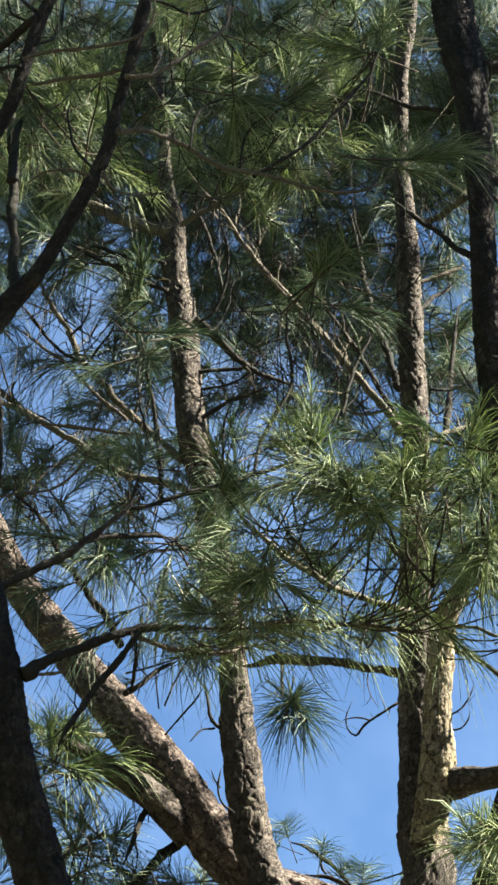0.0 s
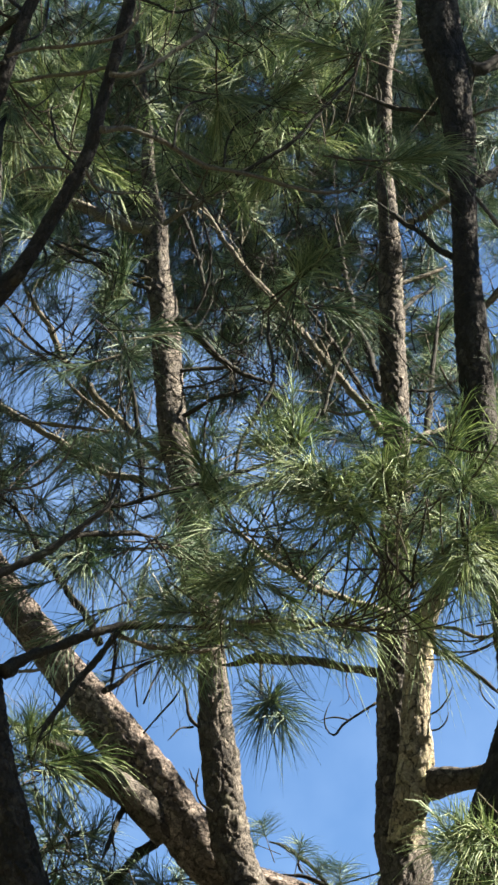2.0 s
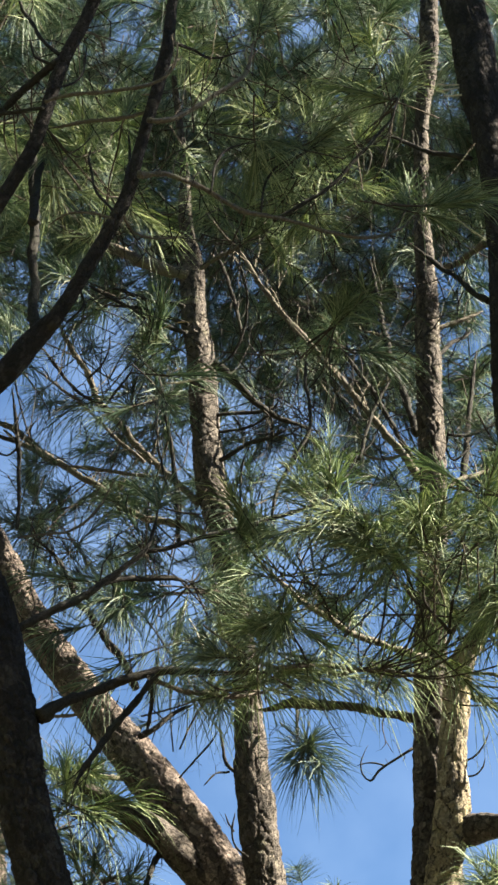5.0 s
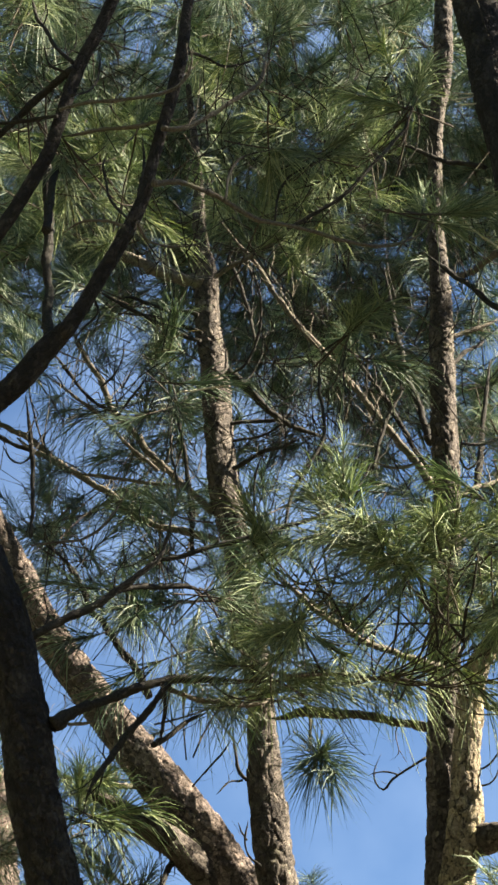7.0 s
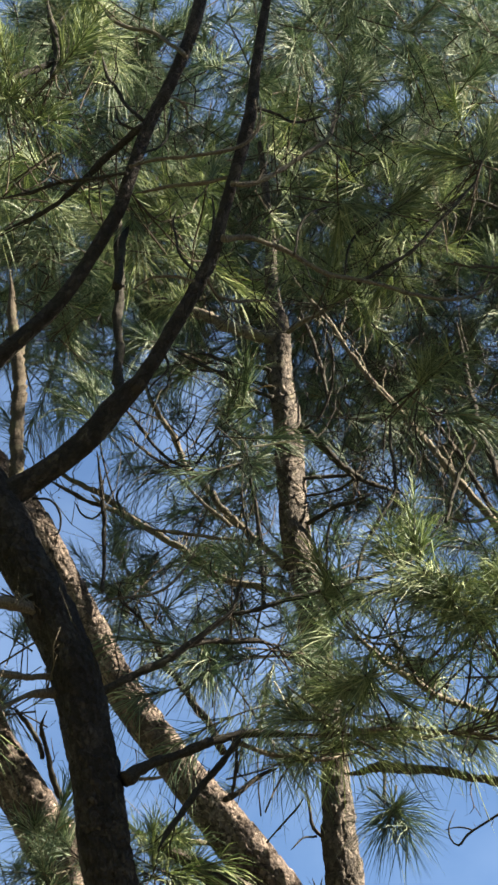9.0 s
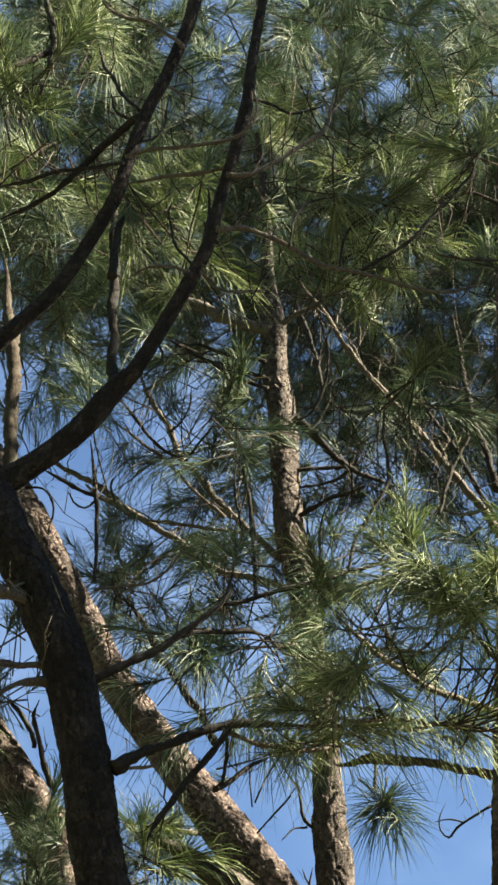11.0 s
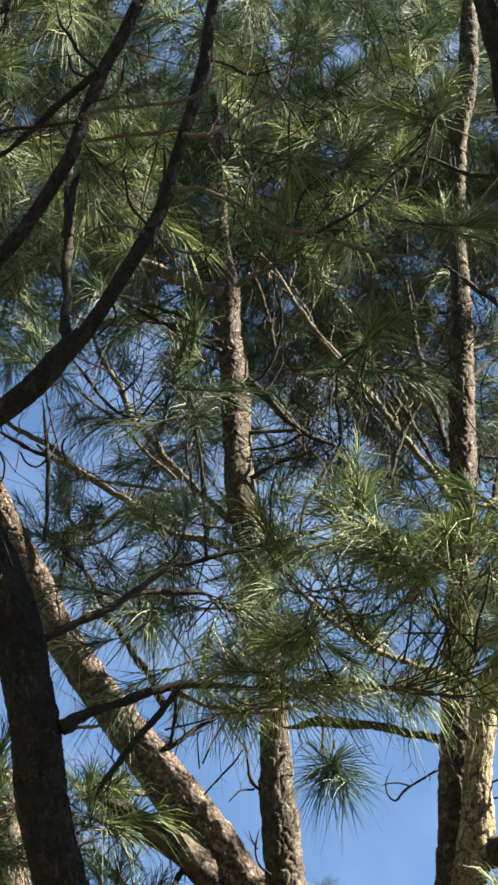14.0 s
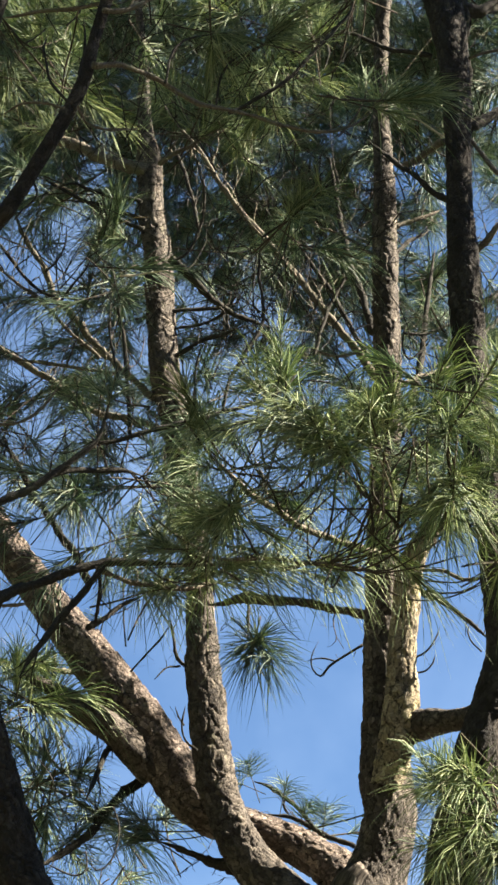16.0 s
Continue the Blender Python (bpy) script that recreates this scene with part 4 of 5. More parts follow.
branch(candelabra, [(-0.526, 10.500, 5.341, 0.0035), (-0.521, 10.485, 5.255, 0.0043), (-0.560, 10.470, 5.224, 0.0043), (-0.619, 10.455, 5.230, 0.0043), (-0.691, 10.440, 5.260, 0.0034)], TWIG_SHADED, name="twig")
branch(candelabra, [(0.640, 10.950, 5.550, 0.0113), (0.545, 10.973, 5.596, 0.0113), (0.445, 10.995, 5.656, 0.0102), (0.357, 11.018, 5.703, 0.0103), (0.243, 11.040, 5.730, 0.0069)], TWIG_SHADED)
branch(candelabra, [(0.469, 10.950, 5.626, 0.0091), (0.406, 10.973, 5.713, 0.0091), (0.330, 10.995, 5.796, 0.0092), (0.254, 11.018, 5.857, 0.0092), (0.190, 11.040, 5.884, 0.0069)], TWIG_SHADED)
branch(candelabra, [(0.346, 11.100, 5.761, 0.0055), (0.327, 11.070, 5.789, 0.0055), (0.344, 11.040, 5.832, 0.0037)], TWIG_SHADED, name="twig")
branch(candelabra, [(0.207, 10.900, 5.398, 0.0380), (0.107, 10.908, 5.419, 0.0313), (0.015, 10.916, 5.446, 0.0247), (-0.068, 10.924, 5.486, 0.0168), (-0.157, 10.932, 5.527, 0.0124), (-0.233, 10.940, 5.555, 0.0090)], TWIG_SHADED, tips=3, leaves=NEEDLE_SHADED)
branch(candelabra, [(0.146, 10.650, 6.608, 0.0083), (0.145, 10.585, 6.493, 0.0073), (0.148, 10.520, 6.367, 0.0054)], TWIG_SHADED, name="twig")
branch(candelabra, [(0.674, 9.600, 6.332, 0.0157), (0.506, 9.483, 6.323, 0.0145), (0.364, 9.367, 6.326, 0.0144), (0.236, 9.250, 6.354, 0.0143), (0.133, 9.133, 6.365, 0.0131), (0.042, 9.017, 6.392, 0.0110), (-0.046, 8.900, 6.430, 0.0080)], BRANCH, label="green-tinged bough", tips=2)
branch(candelabra, [(0.583, 9.300, 6.109, 0.0101), (0.443, 9.200, 6.078, 0.0090), (0.306, 9.100, 6.029, 0.0089), (0.172, 9.000, 6.000, 0.0079), (0.041, 8.900, 5.939, 0.0068), (-0.045, 8.800, 5.914, 0.0048)], tips=2)
branch(candelabra, [(0.610, 8.900, 6.072, 0.0063), (0.597, 8.840, 6.163, 0.0055), (0.560, 8.780, 6.209, 0.0055), (0.533, 8.720, 6.258, 0.0054), (0.503, 8.660, 6.282, 0.0046), (0.477, 8.600, 6.303, 0.0046)], TWIG_SHADED, name="twig", tips=2)
branch(candelabra, [(0.703, 8.800, 6.045, 0.0062), (0.644, 8.725, 6.074, 0.0062), (0.602, 8.650, 6.100, 0.0054), (0.595, 8.575, 6.145, 0.0046), (0.609, 8.500, 6.189, 0.0038)], TWIG_SHADED, name="twig", tips=2)
branch(candelabra, [(0.696, 8.800, 6.045, 0.0062), (0.710, 8.725, 6.139, 0.0054), (0.733, 8.650, 6.197, 0.0046), (0.744, 8.575, 6.278, 0.0038), (0.744, 8.500, 6.297, 0.0031)], TWIG_SHADED, name="twig", tips=2)
branch(candelabra, [(0.882, 8.800, 6.118, 0.0062), (0.894, 8.700, 6.175, 0.0054), (0.871, 8.600, 6.218, 0.0046), (0.851, 8.500, 6.261, 0.0046)], TWIG_SHADED, name="twig", tips=2)
branch(candelabra, [(0.432, 8.900, 6.047, 0.0055), (0.451, 8.800, 6.118, 0.0047), (0.459, 8.700, 6.163, 0.0046), (0.483, 8.600, 6.206, 0.0038)], TWIG_SHADED, name="twig", tips=2)
branch(candelabra, [(0.259, 8.900, 6.145, 0.0055), (0.225, 8.800, 6.178, 0.0047), (0.170, 8.700, 6.187, 0.0046), (0.083, 8.600, 6.158, 0.0038)], TWIG_SHADED, name="twig", tips=2)
branch(candelabra, [(0.172, 9.000, 6.000, 0.0055), (0.139, 8.900, 6.023, 0.0047), (0.105, 8.800, 6.045, 0.0046), (0.087, 8.700, 6.031, 0.0046)], TWIG_SHADED, name="twig", tips=2)
tuft(candelabra, Vector((-0.182, 10.920, 5.530)), Vector((-0.9, -0.2, 0.1)), 0.80, NEEDLE_SHADED, 2, 1.0)
tuft(candelabra, Vector((-0.207, 10.920, 5.540)), Vector((-0.7, -0.2, 0.6)), 0.80, NEEDLE_SHADED, 1, 2.0)
tuft(candelabra, Vector((0.255, 8.700, 6.477)), Vector((0.4, -0.5, -0.5)), 0.90, NEEDLE, 1, 0.0)
tuft(candelabra, Vector((0.255, 8.700, 6.477)), Vector((-0.6, -0.4, -0.4)), 1.00, NEEDLE, 2, 2.0)
tuft(candelabra, Vector((0.473, 8.600, 6.296)), Vector((0.1, -0.6, -0.6)), 1.00, NEEDLE, 1, 1.0)
tuft(candelabra, Vector((0.473, 8.600, 6.296)), Vector((-0.8, -0.3, 0.1)), 1.00, NEEDLE, 2, 3.0)
tuft(candelabra, Vector((0.852, 8.500, 6.292)), Vector((0.4, -0.4, 0.2)), 1.00, NEEDLE, 1, 1.0)
tuft(candelabra, Vector((0.852, 8.500, 6.292)), Vector((0.9, -0.2, -0.3)), 1.00, NEEDLE, 2, 2.0)
tuft(candelabra, Vector((0.087, 8.700, 6.023)), Vector((0.5, -0.4, -0.5)), 1.00, NEEDLE, 2, 0.0)
tuft(candelabra, Vector((0.087, 8.700, 6.023)), Vector((-0.7, -0.4, -0.3)), 0.90, NEEDLE, 1, 2.0)
tuft(candelabra, Vector((0.739, 8.500, 6.273)), Vector((-0.2, -0.3, 0.6)), 0.80, NEEDLE, 4, 2.0)
tuft(candelabra, Vector((0.610, 8.500, 6.213)), Vector((-0.5, -0.4, 0.5)), 0.90, NEEDLE, 1, 2.0)
tuft(candelabra, Vector((0.175, 10.349, 6.276)), Vector((0.1, -0.85, -0.35)), 1.1, NEEDLE_SHADED, 5)
tuft(candelabra, Vector((0.175, 10.349, 6.276)), Vector((-0.1, -0.6, -0.7)), 1.05, NEEDLE_SHADED, 5, 2.0)
tuft(candelabra, Vector((0.179, 10.912, 5.846)), Vector((-0.3, -0.3, 0.8)), 0.55, NEEDLE_SHADED, 5, 512)
tuft(candelabra, Vector((0.149, 10.912, 5.814)), Vector((-0.7, 0, 0.3)), 0.5, NEEDLE_SHADED, 5, 500)
tuft(candelabra, Vector((0.314, 10.912, 5.739)), Vector((0.2, -0.2, 0.9)), 0.6, NEEDLE_SHADED, 5, 566)
tuft(candelabra, Vector((0.398, 10.912, 5.655)), Vector((0.4, 0, 0.8)), 0.6, NEEDLE_SHADED, 5, 600)
tuft(candelabra, Vector((0.498, 10.912, 5.615)), Vector((0.1, -0.3, 0.9)), 0.7, NEEDLE_SHADED, 5, 640)
tuft(candelabra, Vector((0.175, 10.349, 6.276)), Vector((0.3, -0.5, -0.6)), 1.0, NEEDLE_SHADED, 7, 1.0)

# ---- the pine in the shade, nearer ----
shaded = tree((-0.59, 8.75, 0), "dark shaded pine with a scaly trunk and bare curving limbs")
part("trunk", trunk_mesh("trunk", [(-1.929, 8.850, 7.599, 0.0775), (-1.711, 8.845, 7.288, 0.0878), (-1.502, 8.839, 7.015, 0.0978), (-1.384, 8.834, 6.827, 0.1013), (-1.284, 8.828, 6.618, 0.1023), (-1.199, 8.823, 6.463, 0.1036), (-1.141, 8.818, 6.336, 0.1040), (-1.081, 8.812, 6.186, 0.0998), (-1.032, 8.807, 6.038, 0.0989), (-0.995, 8.802, 5.869, 0.0958), (-0.958, 8.796, 5.727, 0.0929), (-0.931, 8.791, 5.587, 0.0921), (-0.906, 8.785, 5.449, 0.0914), (-0.874, 8.780, 5.291, 0.0905), (-0.697, 8.770, 4.745, 0.0882), (-0.653, 8.760, 4.596, 0.0914), (-0.613, 8.750, 4.429, 0.0945), (-0.720, 8.747, 3.600, 0.1400), (-0.594, 8.747, 1.200, 0.1700), (-0.594, 8.747, 0.250, 0.2000), (-0.594, 8.747, -0.150, 0.2800)], BARK_SHADED, 5), shaded, "dark scaly trunk in shade")
part("limb", trunk_mesh("limb", [(-1.465, 8.830, 6.864, 0.0677), (-1.355, 8.812, 6.933, 0.0565), (-1.266, 8.793, 6.988, 0.0475), (-1.157, 8.775, 7.071, 0.0476), (-1.048, 8.757, 7.181, 0.0501), (-0.962, 8.738, 7.300, 0.0480), (-0.891, 8.720, 7.381, 0.0412), (-0.879, 8.710, 7.376, 0.0376), (-0.807, 8.688, 7.498, 0.0332), (-0.744, 8.666, 7.621, 0.0333), (-0.680, 8.644, 7.746, 0.0323), (-0.620, 8.622, 7.872, 0.0313), (-0.574, 8.600, 7.999, 0.0291), (-0.549, 8.578, 8.127, 0.0257), (-0.520, 8.556, 8.256, 0.0246), (-0.487, 8.534, 8.387, 0.0259), (-0.459, 8.512, 8.519, 0.0272), (-0.435, 8.490, 8.652, 0.0261), (-0.423, 8.480, 8.856, 0.0217), (-0.402, 8.470, 9.070, 0.0195), (-0.377, 8.460, 9.305, 0.0160), (-0.349, 8.450, 9.595, 0.0125)], BARK_SHADED, 23, sides=56, relief=0.007, plate=0.03, step=0.010), shaded, "thick dark curving limb in shade")
part("limb", trunk_mesh("limb", [(-1.646, 8.830, 7.362, 0.0509), (-1.539, 8.810, 7.502, 0.0419), (-1.460, 8.790, 7.574, 0.0385), (-1.371, 8.770, 7.659, 0.0362), (-1.270, 8.750, 7.760, 0.0340), (-1.192, 8.730, 7.861, 0.0329), (-1.116, 8.710, 7.992, 0.0319), (-1.051, 8.690, 8.124, 0.0320), (-0.990, 8.670, 8.258, 0.0310), (-0.954, 8.650, 8.394, 0.0300), (-0.913, 8.630, 8.561, 0.0290), (-0.870, 8.610, 8.700, 0.0279), (-0.814, 8.590, 8.825, 0.0268), (-0.758, 8.570, 8.982, 0.0269), (-0.713, 8.550, 9.126, 0.0271), (-0.677, 8.530, 9.304, 0.0273), (-0.650, 8.510, 9.485, 0.0250), (-0.632, 8.490, 9.703, 0.0214)], BARK_SHADED, 24, sides=56, relief=0.007, plate=0.03, step=0.010), shaded, "thick dark curving limb in shade")
branch(shaded, [(-0.542, 8.550, 8.010, 0.0146), (-0.456, 8.581, 8.048, 0.0115), (-0.387, 8.612, 8.053, 0.0105), (-0.330, 8.642, 8.045, 0.0105), (-0.248, 8.673, 8.010, 0.0105), (-0.166, 8.704, 7.974, 0.0105), (-0.073, 8.735, 7.954, 0.0095), (0.045, 8.765, 7.941, 0.0085), (0.162, 8.796, 7.932, 0.0085), (0.281, 8.827, 7.919, 0.0085), (0.400, 8.858, 7.921, 0.0074), (0.496, 8.888, 7.963, 0.0075), (0.583, 8.919, 8.035, 0.0065), (0.627, 8.950, 8.116, 0.0054)], tips=3)
branch(shaded, [(-0.511, 8.500, 8.257, 0.0126), (-0.429, 8.527, 8.281, 0.0116), (-0.367, 8.555, 8.329, 0.0106), (-0.310, 8.582, 8.396, 0.0106), (-0.240, 8.610, 8.477, 0.0107), (-0.158, 8.638, 8.566, 0.0108), (-0.111, 8.665, 8.637, 0.0097), (-0.085, 8.693, 8.758, 0.0076), (-0.071, 8.720, 8.906, 0.0055)], tips=2)
branch(shaded, [(-0.940, 8.500, 8.345, 0.0084), (-0.893, 8.491, 8.356, 0.0074), (-0.822, 8.482, 8.366, 0.0084), (-0.728, 8.473, 8.374, 0.0084), (-0.611, 8.464, 8.385, 0.0084), (-0.506, 8.456, 8.407, 0.0084), (-0.443, 8.447, 8.442, 0.0074), (-0.406, 8.438, 8.494, 0.0074), (-0.393, 8.429, 8.571, 0.0064), (-0.413, 8.420, 8.654, 0.0053)])
branch(shaded, [(-0.492, 8.550, 8.346, 0.0085), (-0.616, 8.588, 8.337, 0.0085), (-0.736, 8.625, 8.340, 0.0085), (-0.857, 8.662, 8.345, 0.0075), (-0.944, 8.700, 8.359, 0.0064)])
branch(shaded, [(-0.598, 8.600, 7.842, 0.0066), (-0.559, 8.675, 7.816, 0.0050), (-0.493, 8.750, 7.836, 0.0050), (-0.422, 8.825, 7.886, 0.0042), (-0.335, 8.900, 7.957, 0.0034)], name="twig")
branch(shaded, [(-0.637, 8.600, 7.856, 0.0058), (-0.727, 8.667, 8.014, 0.0059), (-0.761, 8.733, 8.201, 0.0051), (-0.759, 8.800, 8.356, 0.0043)], TWIG_SHADED, name="twig", tips=1)
branch(shaded, [(-0.648, 8.600, 7.827, 0.0066), (-0.744, 8.633, 7.880, 0.0067), (-0.839, 8.667, 7.890, 0.0059), (-0.915, 8.700, 7.857, 0.0050)], name="twig")
branch(shaded, [(-0.603, 8.600, 7.884, 0.0067), (-0.601, 8.667, 8.077, 0.0059), (-0.593, 8.733, 8.275, 0.0051), (-0.610, 8.800, 8.446, 0.0043)], TWIG_SHADED, name="twig", tips=1)
branch(shaded, [(-0.246, 8.600, 7.964, 0.0050), (-0.225, 8.637, 8.108, 0.0051), (-0.187, 8.675, 8.230, 0.0051), (-0.133, 8.713, 8.294, 0.0043), (-0.062, 8.750, 8.338, 0.0034)], TWIG_SHADED, name="twig", tips=2)
branch(shaded, [(0.017, 8.950, 8.075, 0.0086), (0.142, 8.958, 8.173, 0.0087), (0.264, 8.967, 8.283, 0.0087), (0.364, 8.975, 8.423, 0.0088), (0.452, 8.983, 8.542, 0.0077), (0.529, 8.992, 8.657, 0.0078), (0.562, 9.000, 8.783, 0.0078)], TWIG_SHADED, tips=2)
branch(shaded, [(-0.038, 8.850, 8.038, 0.0051), (-0.019, 8.867, 8.212, 0.0052), (0.046, 8.883, 8.323, 0.0052), (0.155, 8.900, 8.408, 0.0044)], TWIG_SHADED, name="twig", tips=2)
branch(shaded, [(-0.783, 8.700, 7.561, 0.0058), (-0.755, 8.683, 7.454, 0.0049), (-0.801, 8.667, 7.374, 0.0041), (-0.833, 8.650, 7.303, 0.0033)], TWIG_SHADED, name="twig")
branch(shaded, [(-0.431, 8.600, 8.743, 0.0069), (-0.341, 8.667, 8.774, 0.0061), (-0.246, 8.733, 8.785, 0.0053), (-0.101, 8.800, 8.884, 0.0044)], TWIG_SHADED, name="twig")
branch(shaded, [(-0.891, 8.500, 8.419, 0.0051), (-0.821, 8.567, 8.503, 0.0051), (-0.790, 8.633, 8.648, 0.0052), (-0.793, 8.700, 8.826, 0.0044)], TWIG_SHADED, name="twig")
branch(shaded, [(-0.981, 8.700, 7.871, 0.0189), (-0.978, 8.800, 8.147, 0.0182), (-0.971, 8.900, 8.372, 0.0142)], TWIG_SHADED, label="upright dark limb in shade", name="limb")
branch(shaded, [(-0.952, 8.750, 7.313, 0.0206), (-0.966, 8.830, 7.589, 0.0210), (-0.982, 8.910, 7.874, 0.0204), (-1.009, 8.990, 8.168, 0.0186), (-1.039, 9.070, 8.473, 0.0157), (-1.075, 9.150, 8.788, 0.0103)], TWIG_SHADED, label="upright dark limb in shade", name="limb")
branch(shaded, [(-1.431, 9.350, 7.302, 0.0324), (-1.457, 9.450, 7.593, 0.0331), (-1.485, 9.550, 7.895, 0.0316), (-1.517, 9.650, 8.176, 0.0300), (-1.576, 9.750, 8.466, 0.0235), (-1.626, 9.850, 8.798, 0.0168)], TWIG, label="sunlit upright limb", name="limb")
branch(shaded, [(-0.898, 8.600, 8.645, 0.0174), (-0.978, 8.650, 8.608, 0.0164), (-1.064, 8.700, 8.562, 0.0153), (-1.138, 8.750, 8.503, 0.0153), (-1.247, 8.800, 8.419, 0.0109), (-1.369, 8.850, 8.351, 0.0099), (-1.518, 8.900, 8.307, 0.0088)], TWIG_SHADED, tips=2)
branch(shaded, [(-0.958, 8.600, 8.391, 0.0086), (-1.091, 8.675, 8.429, 0.0087), (-1.245, 8.750, 8.457, 0.0087), (-1.399, 8.825, 8.464, 0.0088), (-1.533, 8.900, 8.491, 0.0066)], TWIG_SHADED, tips=2)
branch(shaded, [(-0.728, 8.500, 8.953, 0.0099), (-0.796, 8.540, 9.053, 0.0088), (-0.897, 8.580, 9.163, 0.0089), (-0.995, 8.620, 9.221, 0.0090), (-1.078, 8.660, 9.307, 0.0090), (-1.152, 8.700, 9.443, 0.0080)], tips=2)
branch(shaded, [(-0.905, 8.600, 8.676, 0.0098), (-0.974, 8.650, 8.780, 0.0088), (-1.035, 8.700, 8.918, 0.0089), (-1.097, 8.750, 9.073, 0.0079), (-1.136, 8.800, 9.248, 0.0057)], TWIG_SHADED, tips=1)
branch(shaded, [(-0.914, 8.600, 8.623, 0.0061), (-0.976, 8.600, 8.645, 0.0061), (-1.019, 8.600, 8.686, 0.0052), (-1.037, 8.600, 8.786, 0.0044)], TWIG_SHADED, name="twig")
branch(shaded, [(-0.825, 8.600, 8.801, 0.0061), (-0.774, 8.650, 8.853, 0.0053), (-0.727, 8.700, 8.838, 0.0053), (-0.723, 8.750, 8.784, 0.0044)], name="twig")
branch(shaded, [(-1.549, 8.700, 8.993, 0.0179), (-1.451, 8.767, 9.088, 0.0158), (-1.353, 8.833, 9.211, 0.0137), (-1.268, 8.900, 9.386, 0.0104)], TWIG_SHADED, tips=2)
branch(shaded, [(-1.336, 8.800, 9.084, 0.0158), (-1.342, 8.833, 9.278, 0.0160), (-1.387, 8.867, 9.475, 0.0139), (-1.414, 8.900, 9.642, 0.0105)], TWIG_SHADED)
branch(shaded, [(-0.982, 8.830, 6.032, 0.0194), (-0.869, 8.851, 6.112, 0.0166), (-0.786, 8.873, 6.172, 0.0167), (-0.702, 8.894, 6.240, 0.0158), (-0.623, 8.915, 6.318, 0.0139), (-0.545, 8.936, 6.399, 0.0120), (-0.481, 8.957, 6.481, 0.0100), (-0.450, 8.979, 6.561, 0.0081), (-0.439, 9.000, 6.650, 0.0061)], TWIG_SHADED, tips=2, leaves=NEEDLE_SHADED)
branch(shaded, [(-0.640, 8.920, 6.308, 0.0129), (-0.557, 8.985, 6.362, 0.0130), (-0.472, 9.050, 6.404, 0.0121), (-0.385, 9.115, 6.431, 0.0101), (-0.297, 9.180, 6.448, 0.0071)], TWIG_SHADED, tips=2, leaves=NEEDLE_SHADED)
branch(shaded, [(-0.483, 9.000, 6.489, 0.0091), (-0.401, 9.020, 6.515, 0.0101), (-0.317, 9.040, 6.557, 0.0101), (-0.206, 9.060, 6.609, 0.0102), (-0.093, 9.080, 6.649, 0.0092), (-0.002, 9.100, 6.691, 0.0092), (0.112, 9.120, 6.744, 0.0082), (0.204, 9.140, 6.803, 0.0083), (0.279, 9.160, 6.881, 0.0073), (0.337, 9.180, 6.972, 0.0063), (0.376, 9.200, 7.071, 0.0053)], TWIG_SHADED)
branch(shaded, [(-0.837, 8.750, 5.652, 0.0283), (-0.762, 8.778, 5.723, 0.0209), (-0.698, 8.806, 5.773, 0.0181), (-0.620, 8.833, 5.814, 0.0182), (-0.537, 8.861, 5.861, 0.0183), (-0.454, 8.889, 5.903, 0.0174), (-0.369, 8.917, 5.930, 0.0155), (-0.284, 8.944, 5.951, 0.0136), (-0.176, 8.972, 5.960, 0.0108), (-0.078, 9.000, 5.968, 0.0078)], TWIG_SHADED, tips=1)
branch(shaded, [(-0.419, 8.830, 5.865, 0.0135), (-0.464, 8.802, 5.778, 0.0134), (-0.518, 8.773, 5.688, 0.0142), (-0.567, 8.745, 5.606, 0.0141), (-0.614, 8.717, 5.504, 0.0131), (-0.661, 8.688, 5.413, 0.0111), (-0.691, 8.660, 5.330, 0.0074)], TWIG_SHADED)
branch(shaded, [(-0.422, 8.920, 5.889, 0.0097), (-0.327, 8.985, 5.889, 0.0107), (-0.242, 9.050, 5.903, 0.0098), (-0.112, 9.115, 5.922, 0.0089), (-0.002, 9.180, 5.965, 0.0060)], tips=1)
branch(shaded, [(-0.435, 8.920, 5.877, 0.0070), (-0.439, 8.960, 5.789, 0.0070), (-0.445, 9.000, 5.713, 0.0070)], TWIG_SHADED, name="twig")
branch(shaded, [(-0.471, 9.000, 5.694, 0.0135), (-0.414, 9.067, 5.763, 0.0107), (-0.353, 9.133, 5.846, 0.0089), (-0.279, 9.200, 5.926, 0.0070)], TWIG_SHADED, tips=2, leaves=NEEDLE_SHADED)
branch(shaded, [(-0.774, 8.700, 5.633, 0.0075), (-0.720, 8.680, 5.629, 0.0067), (-0.663, 8.660, 5.635, 0.0045)], name="twig")
branch(shaded, [(-0.349, 9.100, 6.590, 0.0082), (-0.362, 9.130, 6.763, 0.0082), (-0.389, 9.160, 6.939, 0.0083), (-0.407, 9.190, 7.133, 0.0084), (-0.433, 9.220, 7.317, 0.0075), (-0.461, 9.250, 7.476, 0.0065)], TWIG_SHADED)
branch(shaded, [(-0.355, 9.100, 6.680, 0.0049), (-0.398, 9.137, 6.860, 0.0050), (-0.440, 9.175, 7.015, 0.0050), (-0.454, 9.213, 7.174, 0.0051), (-0.464, 9.250, 7.363, 0.0043)], TWIG_SHADED, name="twig")
branch(shaded, [(0.020, 9.000, 6.656, 0.0061), (0.032, 9.012, 6.761, 0.0071), (0.066, 9.025, 6.869, 0.0082), (0.124, 9.037, 6.982, 0.0083), (0.166, 9.050, 7.076, 0.0083), (0.172, 9.062, 7.192, 0.0073), (0.159, 9.075, 7.337, 0.0074), (0.158, 9.088, 7.457, 0.0064), (0.168, 9.100, 7.549, 0.0053)], TWIG_SHADED)
